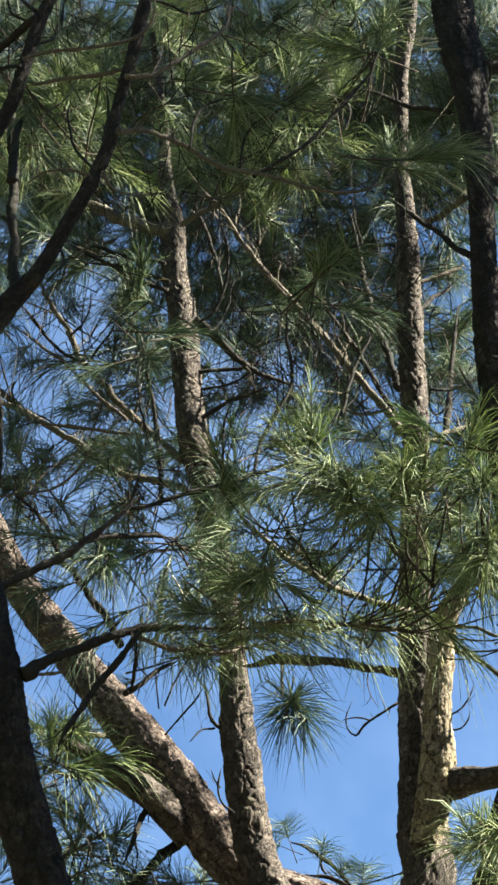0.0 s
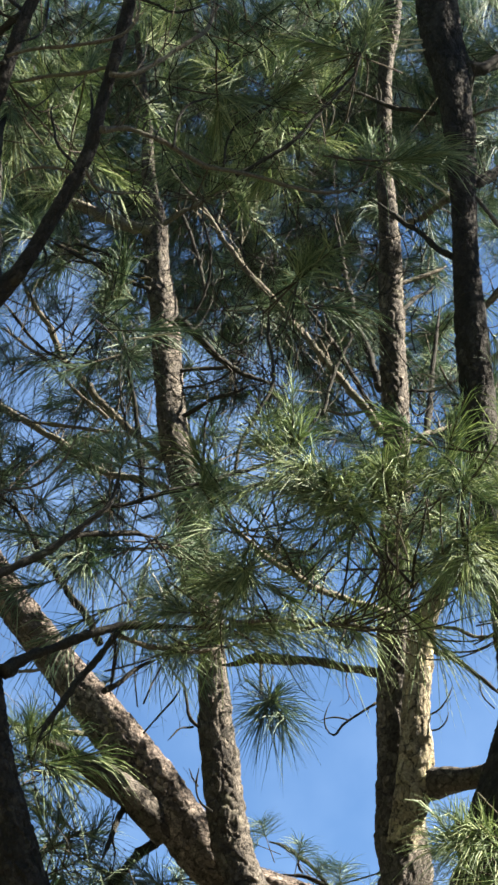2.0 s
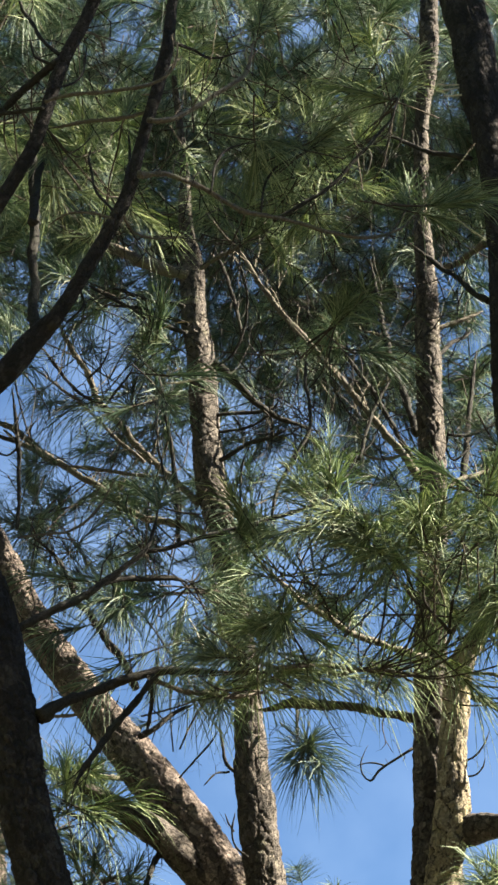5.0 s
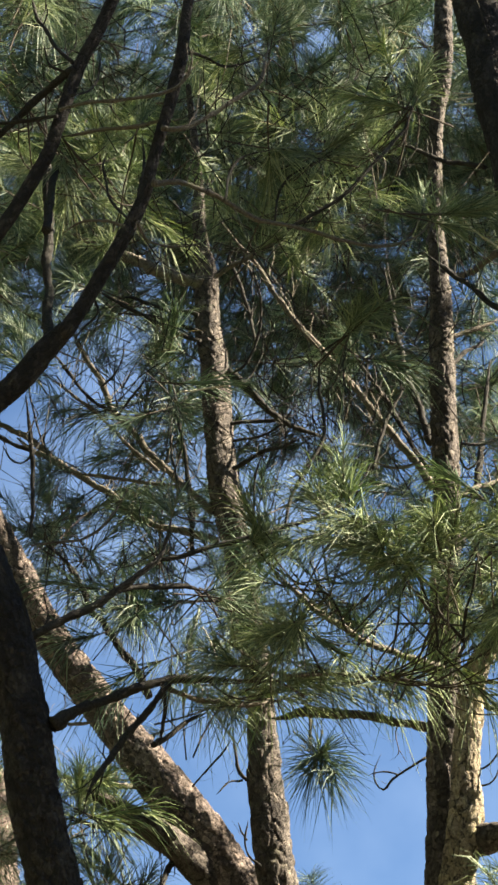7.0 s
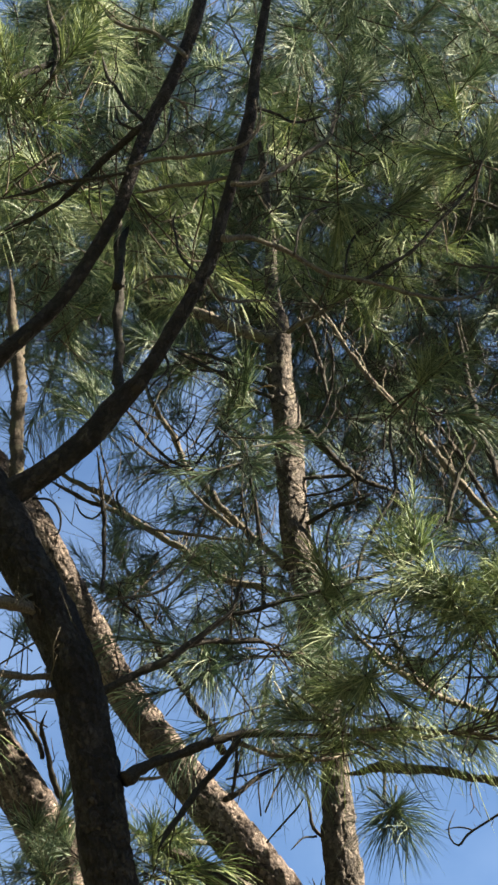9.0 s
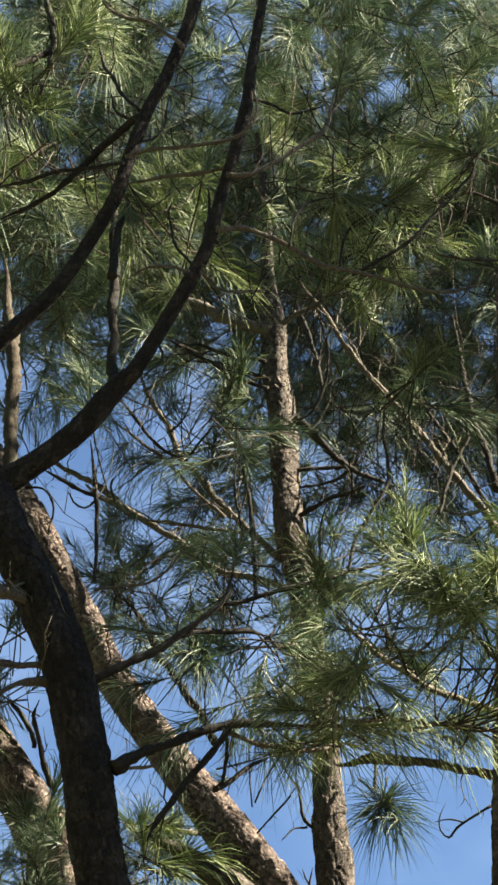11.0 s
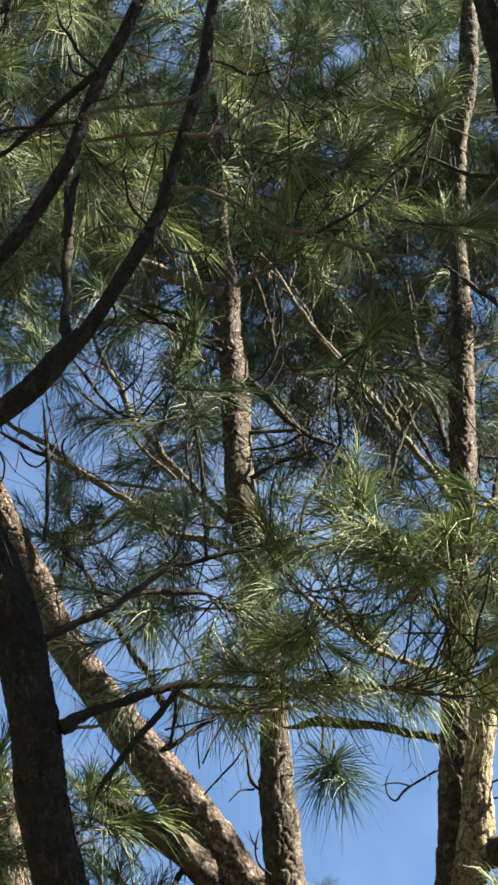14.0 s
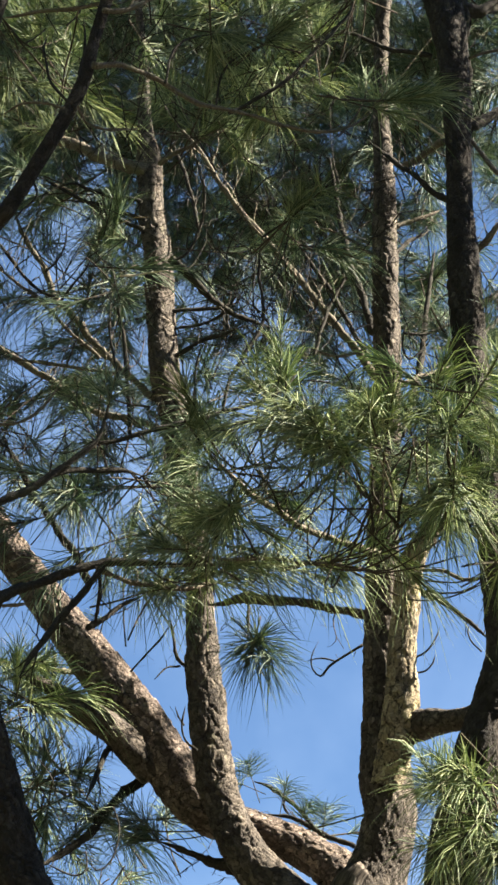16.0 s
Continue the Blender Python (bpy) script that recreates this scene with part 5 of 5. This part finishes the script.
branch(shaded, [(0.166, 9.000, 7.484, 0.0051), (0.208, 8.960, 7.499, 0.0042), (0.266, 8.920, 7.515, 0.0042)], TWIG_SHADED, name="twig", tips=3)
branch(shaded, [(-0.989, 9.000, 6.548, 0.0048), (-0.877, 9.000, 6.568, 0.0048), (-0.788, 9.000, 6.578, 0.0057), (-0.722, 9.000, 6.625, 0.0057), (-0.658, 9.000, 6.715, 0.0049), (-0.611, 9.000, 6.820, 0.0041)], name="twig")
branch(shaded, [(-0.993, 9.000, 6.588, 0.0081), (-0.993, 9.000, 6.744, 0.0082), (-1.008, 9.000, 6.929, 0.0093), (-1.028, 9.000, 7.090, 0.0083), (-1.054, 9.000, 7.253, 0.0063)], TWIG_SHADED, tips=1, leaves=NEEDLE_SHADED)
branch(shaded, [(-1.010, 9.000, 6.969, 0.0050), (-1.054, 9.000, 6.928, 0.0041), (-1.101, 9.000, 6.949, 0.0041), (-1.132, 9.000, 7.008, 0.0033)], TWIG_SHADED, name="twig")
branch(shaded, [(-1.277, 8.830, 6.918, 0.0057), (-1.208, 8.830, 6.910, 0.0049), (-1.163, 8.830, 6.840, 0.0049), (-1.164, 8.830, 6.761, 0.0040), (-1.197, 8.830, 6.748, 0.0032)], TWIG_SHADED, name="twig")
branch(shaded, [(-1.149, 8.830, 6.367, 0.0257), (-1.221, 8.773, 6.380, 0.0256), (-1.291, 8.715, 6.377, 0.0264), (-1.383, 8.657, 6.375, 0.0234), (-1.483, 8.600, 6.362, 0.0136)], tips=2)
branch(shaded, [(-1.110, 8.830, 6.109, 0.0117), (-1.197, 8.753, 6.074, 0.0126), (-1.272, 8.677, 6.041, 0.0134), (-1.369, 8.600, 6.024, 0.0095)], tips=2)
branch(shaded, [(-1.117, 8.830, 6.049, 0.0214), (-1.173, 8.773, 6.014, 0.0174), (-1.229, 8.715, 5.970, 0.0105), (-1.302, 8.657, 5.894, 0.0076), (-1.353, 8.600, 5.825, 0.0047)], tips=2)
branch(shaded, [(-1.189, 8.830, 6.467, 0.0056), (-1.224, 8.753, 6.444, 0.0047), (-1.255, 8.677, 6.381, 0.0047), (-1.267, 8.600, 6.302, 0.0039)], name="twig")
tuft(shaded, Vector((-0.454, 9.200, 7.439)), Vector((0.85, -0.3, -0.15)), 0.90, NEEDLE_SHADED, 2, 0.0)
tuft(shaded, Vector((-0.463, 9.200, 7.416)), Vector((0.3, -0.3, -0.9)), 0.80, NEEDLE_SHADED, 0, 1.0)
tuft(shaded, Vector((-0.540, 9.300, 7.366)), Vector((-0.7, -0.2, -0.4)), 0.80, NEEDLE_SHADED, 2, 2.0)
tuft(shaded, Vector((0.623, 8.950, 8.116)), Vector((0.95, -0.2, 0.15)), 1.10, NEEDLE, 2, 1.0)
tuft(shaded, Vector((0.623, 8.950, 8.116)), Vector((0.85, -0.2, -0.3)), 1.00, NEEDLE, 4, 2.0)
tuft(shaded, Vector((0.562, 9.000, 8.773)), Vector((-0.9, -0.2, 0.1)), 1.10, NEEDLE, 2, 2.0)
tuft(shaded, Vector((0.154, 8.850, 8.370)), Vector((0.7, -0.3, 0.5)), 0.90, NEEDLE, 2, 1.0)
tuft(shaded, Vector((0.154, 8.850, 8.370)), Vector((-0.9, -0.3, 0.1)), 0.90, NEEDLE, 4, 1.0)
tuft(shaded, Vector((-0.112, 9.100, 5.915)), Vector((0.9, -0.3, 0.3)), 0.90, NEEDLE, 2, 1.0)
tuft(shaded, Vector((-0.123, 9.100, 5.927)), Vector((-0.6, -0.3, -0.3)), 0.80, NEEDLE, 1, 1.0)
tuft(shaded, Vector((-1.441, 8.900, 8.924)), Vector((0.6, -0.5, -0.4)), 1.10, NEEDLE, 1, 1.0)
tuft(shaded, Vector((-1.441, 8.900, 8.924)), Vector((-0.5, -0.5, 0.5)), 1.10, NEEDLE, 2, 2.0)
tuft(shaded, Vector((-0.962, 8.900, 8.420)), Vector((0.1, -0.4, -0.9)), 0.90, NEEDLE, 4, 2.0)

# ---- the leaning pine behind ----
leaning = tree((-1.10, 11.62, 0), "leaning pine with sunlit tan bark beside a clump of needles")
BEHIND_LINE = [(-2.377, 11.620, 8.139, 0.1024), (-2.099, 11.620, 7.680, 0.1091), (-1.899, 11.620, 7.363, 0.1133), (-1.735, 11.620, 7.084, 0.1175), (-1.593, 11.620, 6.873, 0.1219), (-1.476, 11.620, 6.664, 0.1236), (-1.386, 11.620, 6.460, 0.1252), (-1.250, 11.620, 4.700, 0.1250), (-1.150, 11.620, 3.600, 0.1500), (-1.100, 11.620, 0.250, 0.1800), (-1.100, 11.620, -0.150, 0.2400)]
part("trunk", trunk_mesh("trunk", BEHIND_LINE, BARK, 6), leaning, "sunlit scaly trunk")
branch(leaning, [(-1.525, 11.550, 7.068, 0.0125), (-1.564, 11.533, 7.167, 0.0138), (-1.618, 11.517, 7.252, 0.0126), (-1.684, 11.500, 7.320, 0.0088)], TWIG_SHADED, tips=2, leaves=NEEDLE_SHADED)
branch(leaning, [(-1.410, 11.600, 6.865, 0.0174), (-1.467, 11.550, 6.963, 0.0149), (-1.504, 11.500, 7.091, 0.0125), (-1.529, 11.450, 7.189, 0.0100), (-1.500, 11.400, 7.257, 0.0062)], TWIG_SHADED)

# where the sun reaches the stems and the sprays
for line, low, high, width in ((UPRIGHT_LINE, 4.9, 9.3, 0.24), (TRUNK_LINE, 7.75, 10.6, 0.24), (TRUNK_LINE, 4.4, 6.75, 0.26), (LEANING_LINE, 5.0, 7.6, 0.26), (BEHIND_LINE, 5.2, 7.0, 0.26)):
    for x, y, z, wide in smooth_line(line, 0.13):
        if low < z < high:
            GAPS.append((Vector((x, y, z)), width))
for x, y, z, width in ((0.02, 9.18, 8.58, 0.20), (0.45, 9.18, 8.58, 0.25), (0.55, 8.49, 6.31, 0.25), (0.76, 8.49, 6.31, 0.25), (0.25, 8.75, 6.07, 0.25), (1.00, 9.35, 5.26, 0.25), (-1.38, 8.83, 8.91, 0.35), (-1.46, 8.83, 8.56, 0.30), (-1.23, 8.83, 8.75, 0.30), (-0.53, 8.92, 6.18, 0.16), (-0.31, 8.92, 6.08, 0.16), (-1.67, 10.05, 10.13, 0.35), (-1.45, 10.05, 9.66, 0.30), (-1.03, 9.96, 9.11, 0.30), (-1.11, 9.53, 9.31, 0.30)):
    GAPS.append((Vector((x, y, z)), width))


# ---- needles ----
sprays(shaded, (0.23, 9.53, 8.83), (0.30, 0.30, 0.32), 14, 306)
sprays(shaded, (-0.05, 9.79, 8.62), (0.30, 0.25, 0.14), 8, 307)
sprays(shaded, (-0.54, 9.90, 6.68), (0.24, 0.20, 0.15), 12, 308, NEEDLE_SHADED, rise=-0.1)
sprays(candelabra, (-0.83, 11.60, 7.53), (0.18, 0.20, 0.14), 8, 309, NEEDLE_SHADED, rise=-0.1)
sprays(shaded, (-0.18, 9.35, 6.45), (0.16, 0.20, 0.14), 4, 310, NEEDLE_SHADED)
sprays(shaded, (-0.08, 9.01, 6.04), (0.12, 0.20, 0.08), 8, 311, rise=0.2)
sprays(shaded, (-0.81, 9.27, 8.53), (0.26, 0.40, 0.24), 14, 312)
sprays(shaded, (-1.36, 8.83, 8.87), (0.27, 0.40, 0.31), 42, 313)
sprays(candelabra, (0.55, 8.83, 6.46), (0.47, 0.35, 0.15), 30, 314, rise=0.2)
sprays(candelabra, (0.35, 9.01, 6.29), (0.48, 0.35, 0.16), 17, 315, rise=0.2)
sprays(candelabra, (0.38, 9.18, 6.15), (0.32, 0.25, 0.05), 8, 316, rise=0.3)
sprays(candelabra, (0.87, 8.49, 6.31), (0.17, 0.35, 0.20), 20, 317, rise=0.3)
sprays(candelabra, (1.08, 9.01, 6.17), (0.14, 0.30, 0.39), 14, 318, rise=0)
sprays(candelabra, (1.12, 9.53, 5.21), (0.18, 0.30, 0.22), 30, 319, rise=0.2)
sprays(candelabra, (-0.92, 10.45, 5.98), (0.14, 0.25, 0.14), 6, 320, rise=0.1)
sprays(candelabra, (-0.63, 10.91, 8.27), (0.22, 0.20, 0.25), 14, 321, NEEDLE_SHADED, rise=0.2)
sprays(candelabra, (-1.01, 11.34, 7.97), (0.29, 0.20, 0.20), 20, 322, NEEDLE_SHADED, rise=0.3)
branch(shaded, [(-0.420, 9.093, 7.340, 0.0038), (-0.331, 9.093, 7.354, 0.0040), (-0.219, 9.093, 7.376, 0.0031)], STRAW, name="dead_needle")
branch(shaded, [(0.264, 9.093, 7.096, 0.0035), (0.322, 9.093, 7.091, 0.0037), (0.382, 9.093, 7.083, 0.0028)], STRAW, name="dead_needle")
branch(shaded, [(-0.303, 9.093, 6.243, 0.0033), (-0.257, 9.093, 6.144, 0.0035), (-0.209, 9.093, 6.046, 0.0026)], STRAW, name="dead_needle")
branch(candelabra, [(0.803, 9.873, 9.520, 0.0036), (0.900, 9.873, 9.548, 0.0041), (0.996, 9.873, 9.576, 0.0033)], STRAW, name="dead_needle")
branch(candelabra, [(0.843, 9.873, 9.493, 0.0035), (0.925, 9.873, 9.500, 0.0041), (1.013, 9.873, 9.503, 0.0030)], STRAW, name="dead_needle")
branch(candelabra, [(0.813, 9.873, 9.562, 0.0033), (0.914, 9.873, 9.569, 0.0038), (0.983, 9.873, 9.583, 0.0030)], STRAW, name="dead_needle")
branch(candelabra, [(0.847, 9.873, 8.814, 0.0035), (0.923, 9.873, 8.723, 0.0040), (1.030, 9.873, 8.632, 0.0032)], STRAW, name="dead_needle")
sprays(shaded, (-0.47, 10.05, 9.55), (0.16, 0.30, 0.28), 16, 323)
sprays(candelabra, (0.55, 10.05, 9.73), (0.09, 0.20, 0.15), 4, 324)
# unseen pine, added so its crown keeps the sun off the nearer tree
shade_pine = tree((3.05, 8.93, 0), "unseen tall pine with a dense green crown, added to cast shade")
shade_pine_trunk = part("trunk", trunk_mesh("trunk", [(3.05, 8.89, 13.2, 0.03), (3.02, 8.92, 11.0, 0.09), (3.06, 8.94, 7.0, 0.14), (3.05, 8.93, 2.0, 0.18), (3.05, 8.93, 0.2, 0.22), (3.05, 8.93, -0.15, 0.30)], BARK_SHADED, 9, step=0.03, sides=48), shade_pine)
for k in range(9):
    turn, up = k * 2.4, 9.0 + 0.42 * k
    out = Vector((math.cos(turn), 0.5 * math.sin(turn), 0.25))
    branch(shade_pine, [(*(Vector((3.04, 8.93, up)) + out * f), 0.026 * (1.1 - f)) for f in (0.0, 0.3, 0.6, 0.9)], TWIG_SHADED)
shade = Crown()
shade.fill((2.60, 9.01, 10.0), (0.45, 0.12, 1.1), 70, 420)
shade.fill((2.85, 8.77, 11.9), (0.55, 0.14, 0.9), 56, 421)
shade.grow(shade_pine, NEEDLE_SHADED, "dense crown of long green needles")
# foliage above the curving limbs, added to shade them
near_crown = Crown()
near_crown.fill((-0.10, 8.83, 9.59), (0.36, 0.30, 0.21), 22, 325)
near_crown.grow(shaded, NEEDLE, "dense crown of long yellow-green needles")
crown = Crown()
crown.fill((-0.43, 10.91, 10.55), (0.72, 1.20, 0.35), 85, 326)
crown.fill((0.62, 11.17, 10.80), (0.68, 1.20, 0.33), 80, 327)
crown.fill((-1.19, 10.39, 10.01), (0.39, 0.80, 0.39), 26, 328)
crown.fill((-1.56, 10.22, 9.44), (0.33, 0.80, 0.54), 55, 329)
crown.fill((-1.65, 10.91, 9.18), (0.30, 0.80, 0.35), 26, 330)
crown.fill((0.12, 11.78, 9.78), (0.62, 0.80, 0.31), 42, 331)
crown.fill((1.49, 11.78, 10.93), (0.33, 0.80, 0.58), 62, 332)
crown.fill((1.61, 11.52, 9.35), (0.20, 0.50, 0.67), 42, 333)
crown.fill((-0.61, 11.09, 11.63), (1.34, 1.00, 0.23), 80, 334)
crown.fill((-0.65, 11.52, 9.86), (0.38, 0.60, 0.23), 24, 335)
crown.fill((0.51, 11.17, 8.10), (0.31, 0.50, 0.23), 12, 336)
crown.fill((-0.00, 11.34, 8.81), (0.23, 0.50, 0.36), 9, 337)
crown.fill((-0.80, 11.43, 6.04), (0.32, 0.50, 0.23), 22, 338)
crown.fill((-0.71, 11.43, 6.85), (0.17, 0.40, 0.13), 6, 339)
crown.fill((-0.89, 11.09, 5.61), (0.34, 0.50, 0.23), 20, 340)
crown.fill((-1.35, 10.57, 5.94), (0.21, 0.40, 0.34), 26, 341)
crown.fill((-1.67, 11.52, 7.54), (0.17, 0.40, 0.44), 10, 342)
crown.fill((0.53, 11.43, 5.78), (0.17, 0.30, 0.05), 4, 343)
crown.fill((1.06, 9.96, 7.48), (0.13, 0.30, 0.14), 9, 344)
crown.fill((1.56, 11.26, 8.31), (0.17, 0.40, 0.46), 30, 345)
crown.fill((-0.31, 11.09, 5.67), (0.11, 0.20, 0.08), 4, 346)
crown.fill((-0.48, 11.09, 5.38), (0.14, 0.20, 0.10), 6, 347)
crown.fill((0.31, 10.05, 8.20), (0.13, 0.20, 0.13), 5, 348)
crown.fill((0.75, 10.22, 6.87), (0.31, 0.30, 0.18), 14, 349)
crown.fill((1.05, 11.69, 8.99), (0.13, 0.30, 0.20), 8, 350)
crown.fill((0.51, 12.12, 9.72), (0.37, 0.50, 0.32), 20, 351)
crown.fill((0.31, 12.12, 9.12), (0.46, 0.50, 0.35), 21, 352)
crown.fill((0.69, 12.12, 9.26), (0.21, 0.50, 0.49), 12, 353)
crown.fill((1.00, 11.69, 9.99), (0.18, 0.30, 0.20), 6, 354)
crown.fill((-0.12, 11.69, 8.64), (0.18, 0.40, 0.27), 4, 355)
crown.fill((0.82, 11.95, 9.90), (0.24, 0.40, 0.28), 10, 356)
crown.fill((1.12, 11.95, 9.60), (0.15, 0.40, 0.35), 10, 357)
crown.fill((-1.06, 11.17, 7.84), (0.25, 0.30, 0.16), 9, 358)
crown.fill((-0.53, 11.17, 7.63), (0.37, 0.30, 0.20), 14, 359)
crown.fill((-0.47, 11.43, 6.91), (0.12, 0.20, 0.10), 4, 360)
crown.fill((-0.91, 11.43, 7.72), (0.23, 0.30, 0.17), 8, 361)
crown.fill((-1.68, 10.05, 10.16), (0.28, 0.40, 0.26), 25, 362)
crown.fill((-0.53, 10.74, 8.39), (0.19, 0.30, 0.19), 10, 363)
crown.fill((0.23, 11.69, 8.40), (0.24, 0.40, 0.27), 18, 364)
crown.fill((0.28, 11.26, 7.89), (0.23, 0.30, 0.16), 12, 365)
crown.fill((-0.48, 11.26, 8.38), (0.13, 0.30, 0.26), 7, 366)
crown.fill((-0.15, 11.60, 8.94), (0.18, 0.30, 0.20), 8, 367)
crown.fill((-0.00, 10.91, 7.60), (0.17, 0.30, 0.19), 8, 368)
crown.fill((-1.63, 11.43, 11.60), (0.46, 0.50, 0.27), 40, 369)
crown.fill((-1.25, 11.60, 11.58), (0.44, 0.50, 0.27), 35, 370)
crown.fill((0.58, 12.47, 9.64), (0.72, 0.50, 0.54), 63, 371)
crown.fill((1.12, 12.12, 9.08), (0.28, 0.40, 0.46), 24, 372)
crown.fill((1.04, 12.38, 10.13), (0.31, 0.40, 0.36), 20, 373)
crown.fill((-0.14, 12.82, 10.30), (0.81, 0.50, 0.45), 50, 374)
crown.fill((-1.61, 12.12, 10.02), (0.40, 0.50, 0.39), 26, 375)
crown.fill((-0.99, 12.82, 10.71), (0.81, 0.50, 0.34), 40, 376)
crown.fill((-0.51, 12.99, 12.11), (1.15, 0.50, 0.45), 70, 377)
crown.fill((-0.48, 12.64, 11.01), (1.53, 0.60, 0.74), 120, 378)
crown.fill((-1.71, 12.12, 10.62), (0.46, 0.60, 0.88), 50, 379)
crown.fill((0.72, 12.64, 11.44), (0.96, 0.60, 0.66), 60, 380)
crown.fill((-0.93, 11.69, 10.50), (0.59, 0.60, 0.51), 30, 381)
crown.fill((0.35, 11.95, 10.69), (0.75, 0.70, 0.45), 50, 382)
crown.fill((-1.70, 11.26, 10.95), (0.43, 0.60, 0.49), 26, 383)
crown.fill((1.16, 11.95, 10.49), (0.15, 0.40, 0.42), 16, 384)
crown.fill((1.13, 12.04, 11.34), (0.21, 0.40, 0.32), 16, 385)
crown.fill((1.60, 12.12, 10.62), (0.18, 0.40, 0.42), 22, 386)
crown.fill((-0.97, 11.69, 8.92), (0.21, 0.30, 0.20), 5, 387)
crown.fill((-1.12, 11.78, 8.14), (0.24, 0.30, 0.17), 6, 388)
crown.fill((-0.18, 11.95, 8.58), (0.12, 0.30, 0.21), 3, 389)
crown.fill((1.16, 12.12, 8.68), (0.21, 0.30, 0.32), 12, 390)
crown.fill((0.03, 11.43, 7.82), (0.35, 0.30, 0.20), 8, 391)
crown.fill((-0.58, 11.78, 8.97), (0.30, 0.30, 0.31), 10, 392)
crown.fill((-0.46, 11.60, 7.91), (0.32, 0.30, 0.24), 12, 393)
crown.fill((-0.06, 11.95, 8.44), (0.18, 0.30, 0.31), 10, 394)
crown.fill((-0.68, 11.69, 8.40), (0.18, 0.30, 0.20), 7, 395)
crown.fill((0.11, 11.17, 7.37), (0.28, 0.30, 0.16), 9, 396)
crown.fill((0.54, 11.69, 12.40), (0.74, 0.60, 0.41), 60, 397)
crown.fill((1.03, 11.69, 11.95), (0.35, 0.50, 0.31), 25, 398)
crown.fill((0.03, 11.95, 12.05), (0.60, 0.50, 0.28), 35, 399)
crown.fill((-0.55, 12.3, 10.15), (0.95, 0.6, 0.35), 28, 430)
crown.fill((0.75, 12.2, 10.45), (0.75, 0.6, 0.40), 24, 431)
crown.fill((-1.45, 12.3, 10.9), (0.7, 0.6, 0.6), 26, 432)
crown.fill((0.2, 12.6, 11.3), (1.3, 0.6, 0.5), 36, 433)
crown.fill((-0.14, 12.30, 8.75), (0.42, 0.4, 0.3), 16, 460)
crown.fill((-0.43, 12.30, 8.15), (0.36, 0.4, 0.3), 14, 461)
crown.fill((-1.01, 12.30, 8.36), (0.35, 0.4, 0.3), 8, 462)
crown.fill((-0.00, 12.30, 8.08), (0.3, 0.4, 0.25), 10, 463)
crown.fill((1.11, 12.30, 8.50), (0.3, 0.4, 0.4), 10, 464)
# unseen foliage beside the view, added to keep sun off the dark stem
crown.fill((2.15, 9.95, 10.1), (0.22, 0.14, 1.3), 62, 435)
crown.fill((-1.82, 12.30, 12.16), (0.45, 0.5, 0.38), 40, 440)
crown.fill((-1.70, 12.30, 10.80), (0.42, 0.5, 0.42), 38, 441)
crown.fill((-1.04, 12.50, 11.83), (0.42, 0.5, 0.36), 30, 442)
crown.fill((-0.24, 12.60, 12.14), (0.5, 0.5, 0.36), 26, 443)
crown.fill((1.50, 11.80, 9.11), (0.18, 0.4, 0.5), 26, 444)
crown.fill((1.39, 11.00, 7.62), (0.14, 0.3, 0.35), 22, 445)
crown.fill((1.58, 11.90, 11.20), (0.25, 0.4, 0.35), 24, 446)
crown.fill((0.61, 12.60, 12.41), (0.4, 0.5, 0.4), 26, 447)
twigs = Crown()
twigs.twigs((-0.34, 8.92, 8.39), (0.74, 0.40, 0.57), 60, 400)
twigs.twigs((0.31, 10.22, 8.06), (0.64, 0.50, 0.74), 110, 401)
twigs.twigs((-0.76, 10.05, 8.07), (0.43, 0.40, 0.44), 30, 402)
twigs.twigs((0.11, 10.05, 9.07), (0.89, 0.70, 0.67), 110, 403)
twigs.twigs((0.26, 11.26, 8.82), (0.57, 0.50, 0.66), 110, 404)
twigs.twigs((-0.77, 10.22, 8.06), (0.36, 0.40, 0.48), 30, 405)
twigs.twigs((-1.15, 9.53, 9.01), (0.53, 0.70, 0.61), 60, 406)
twigs.twigs((0.46, 8.92, 6.33), (0.52, 0.40, 0.31), 45, 407)
twigs.twigs((-0.78, 10.74, 7.44), (0.41, 0.40, 0.38), 25, 408)
twigs.twigs((1.30, 11.17, 9.36), (0.23, 0.40, 1.14), 30, 409)
twigs.twigs((-0.85, 10.74, 5.88), (0.27, 0.40, 0.31), 14, 410)
twigs.grow(candelabra, NEEDLE_SHADED, "tangle of thin bare twigs, dark as in shade", TWIG_SHADED, "twig_tangle")
crown.grow(candelabra, NEEDLE_SHADED, "dense crown of long green needles")
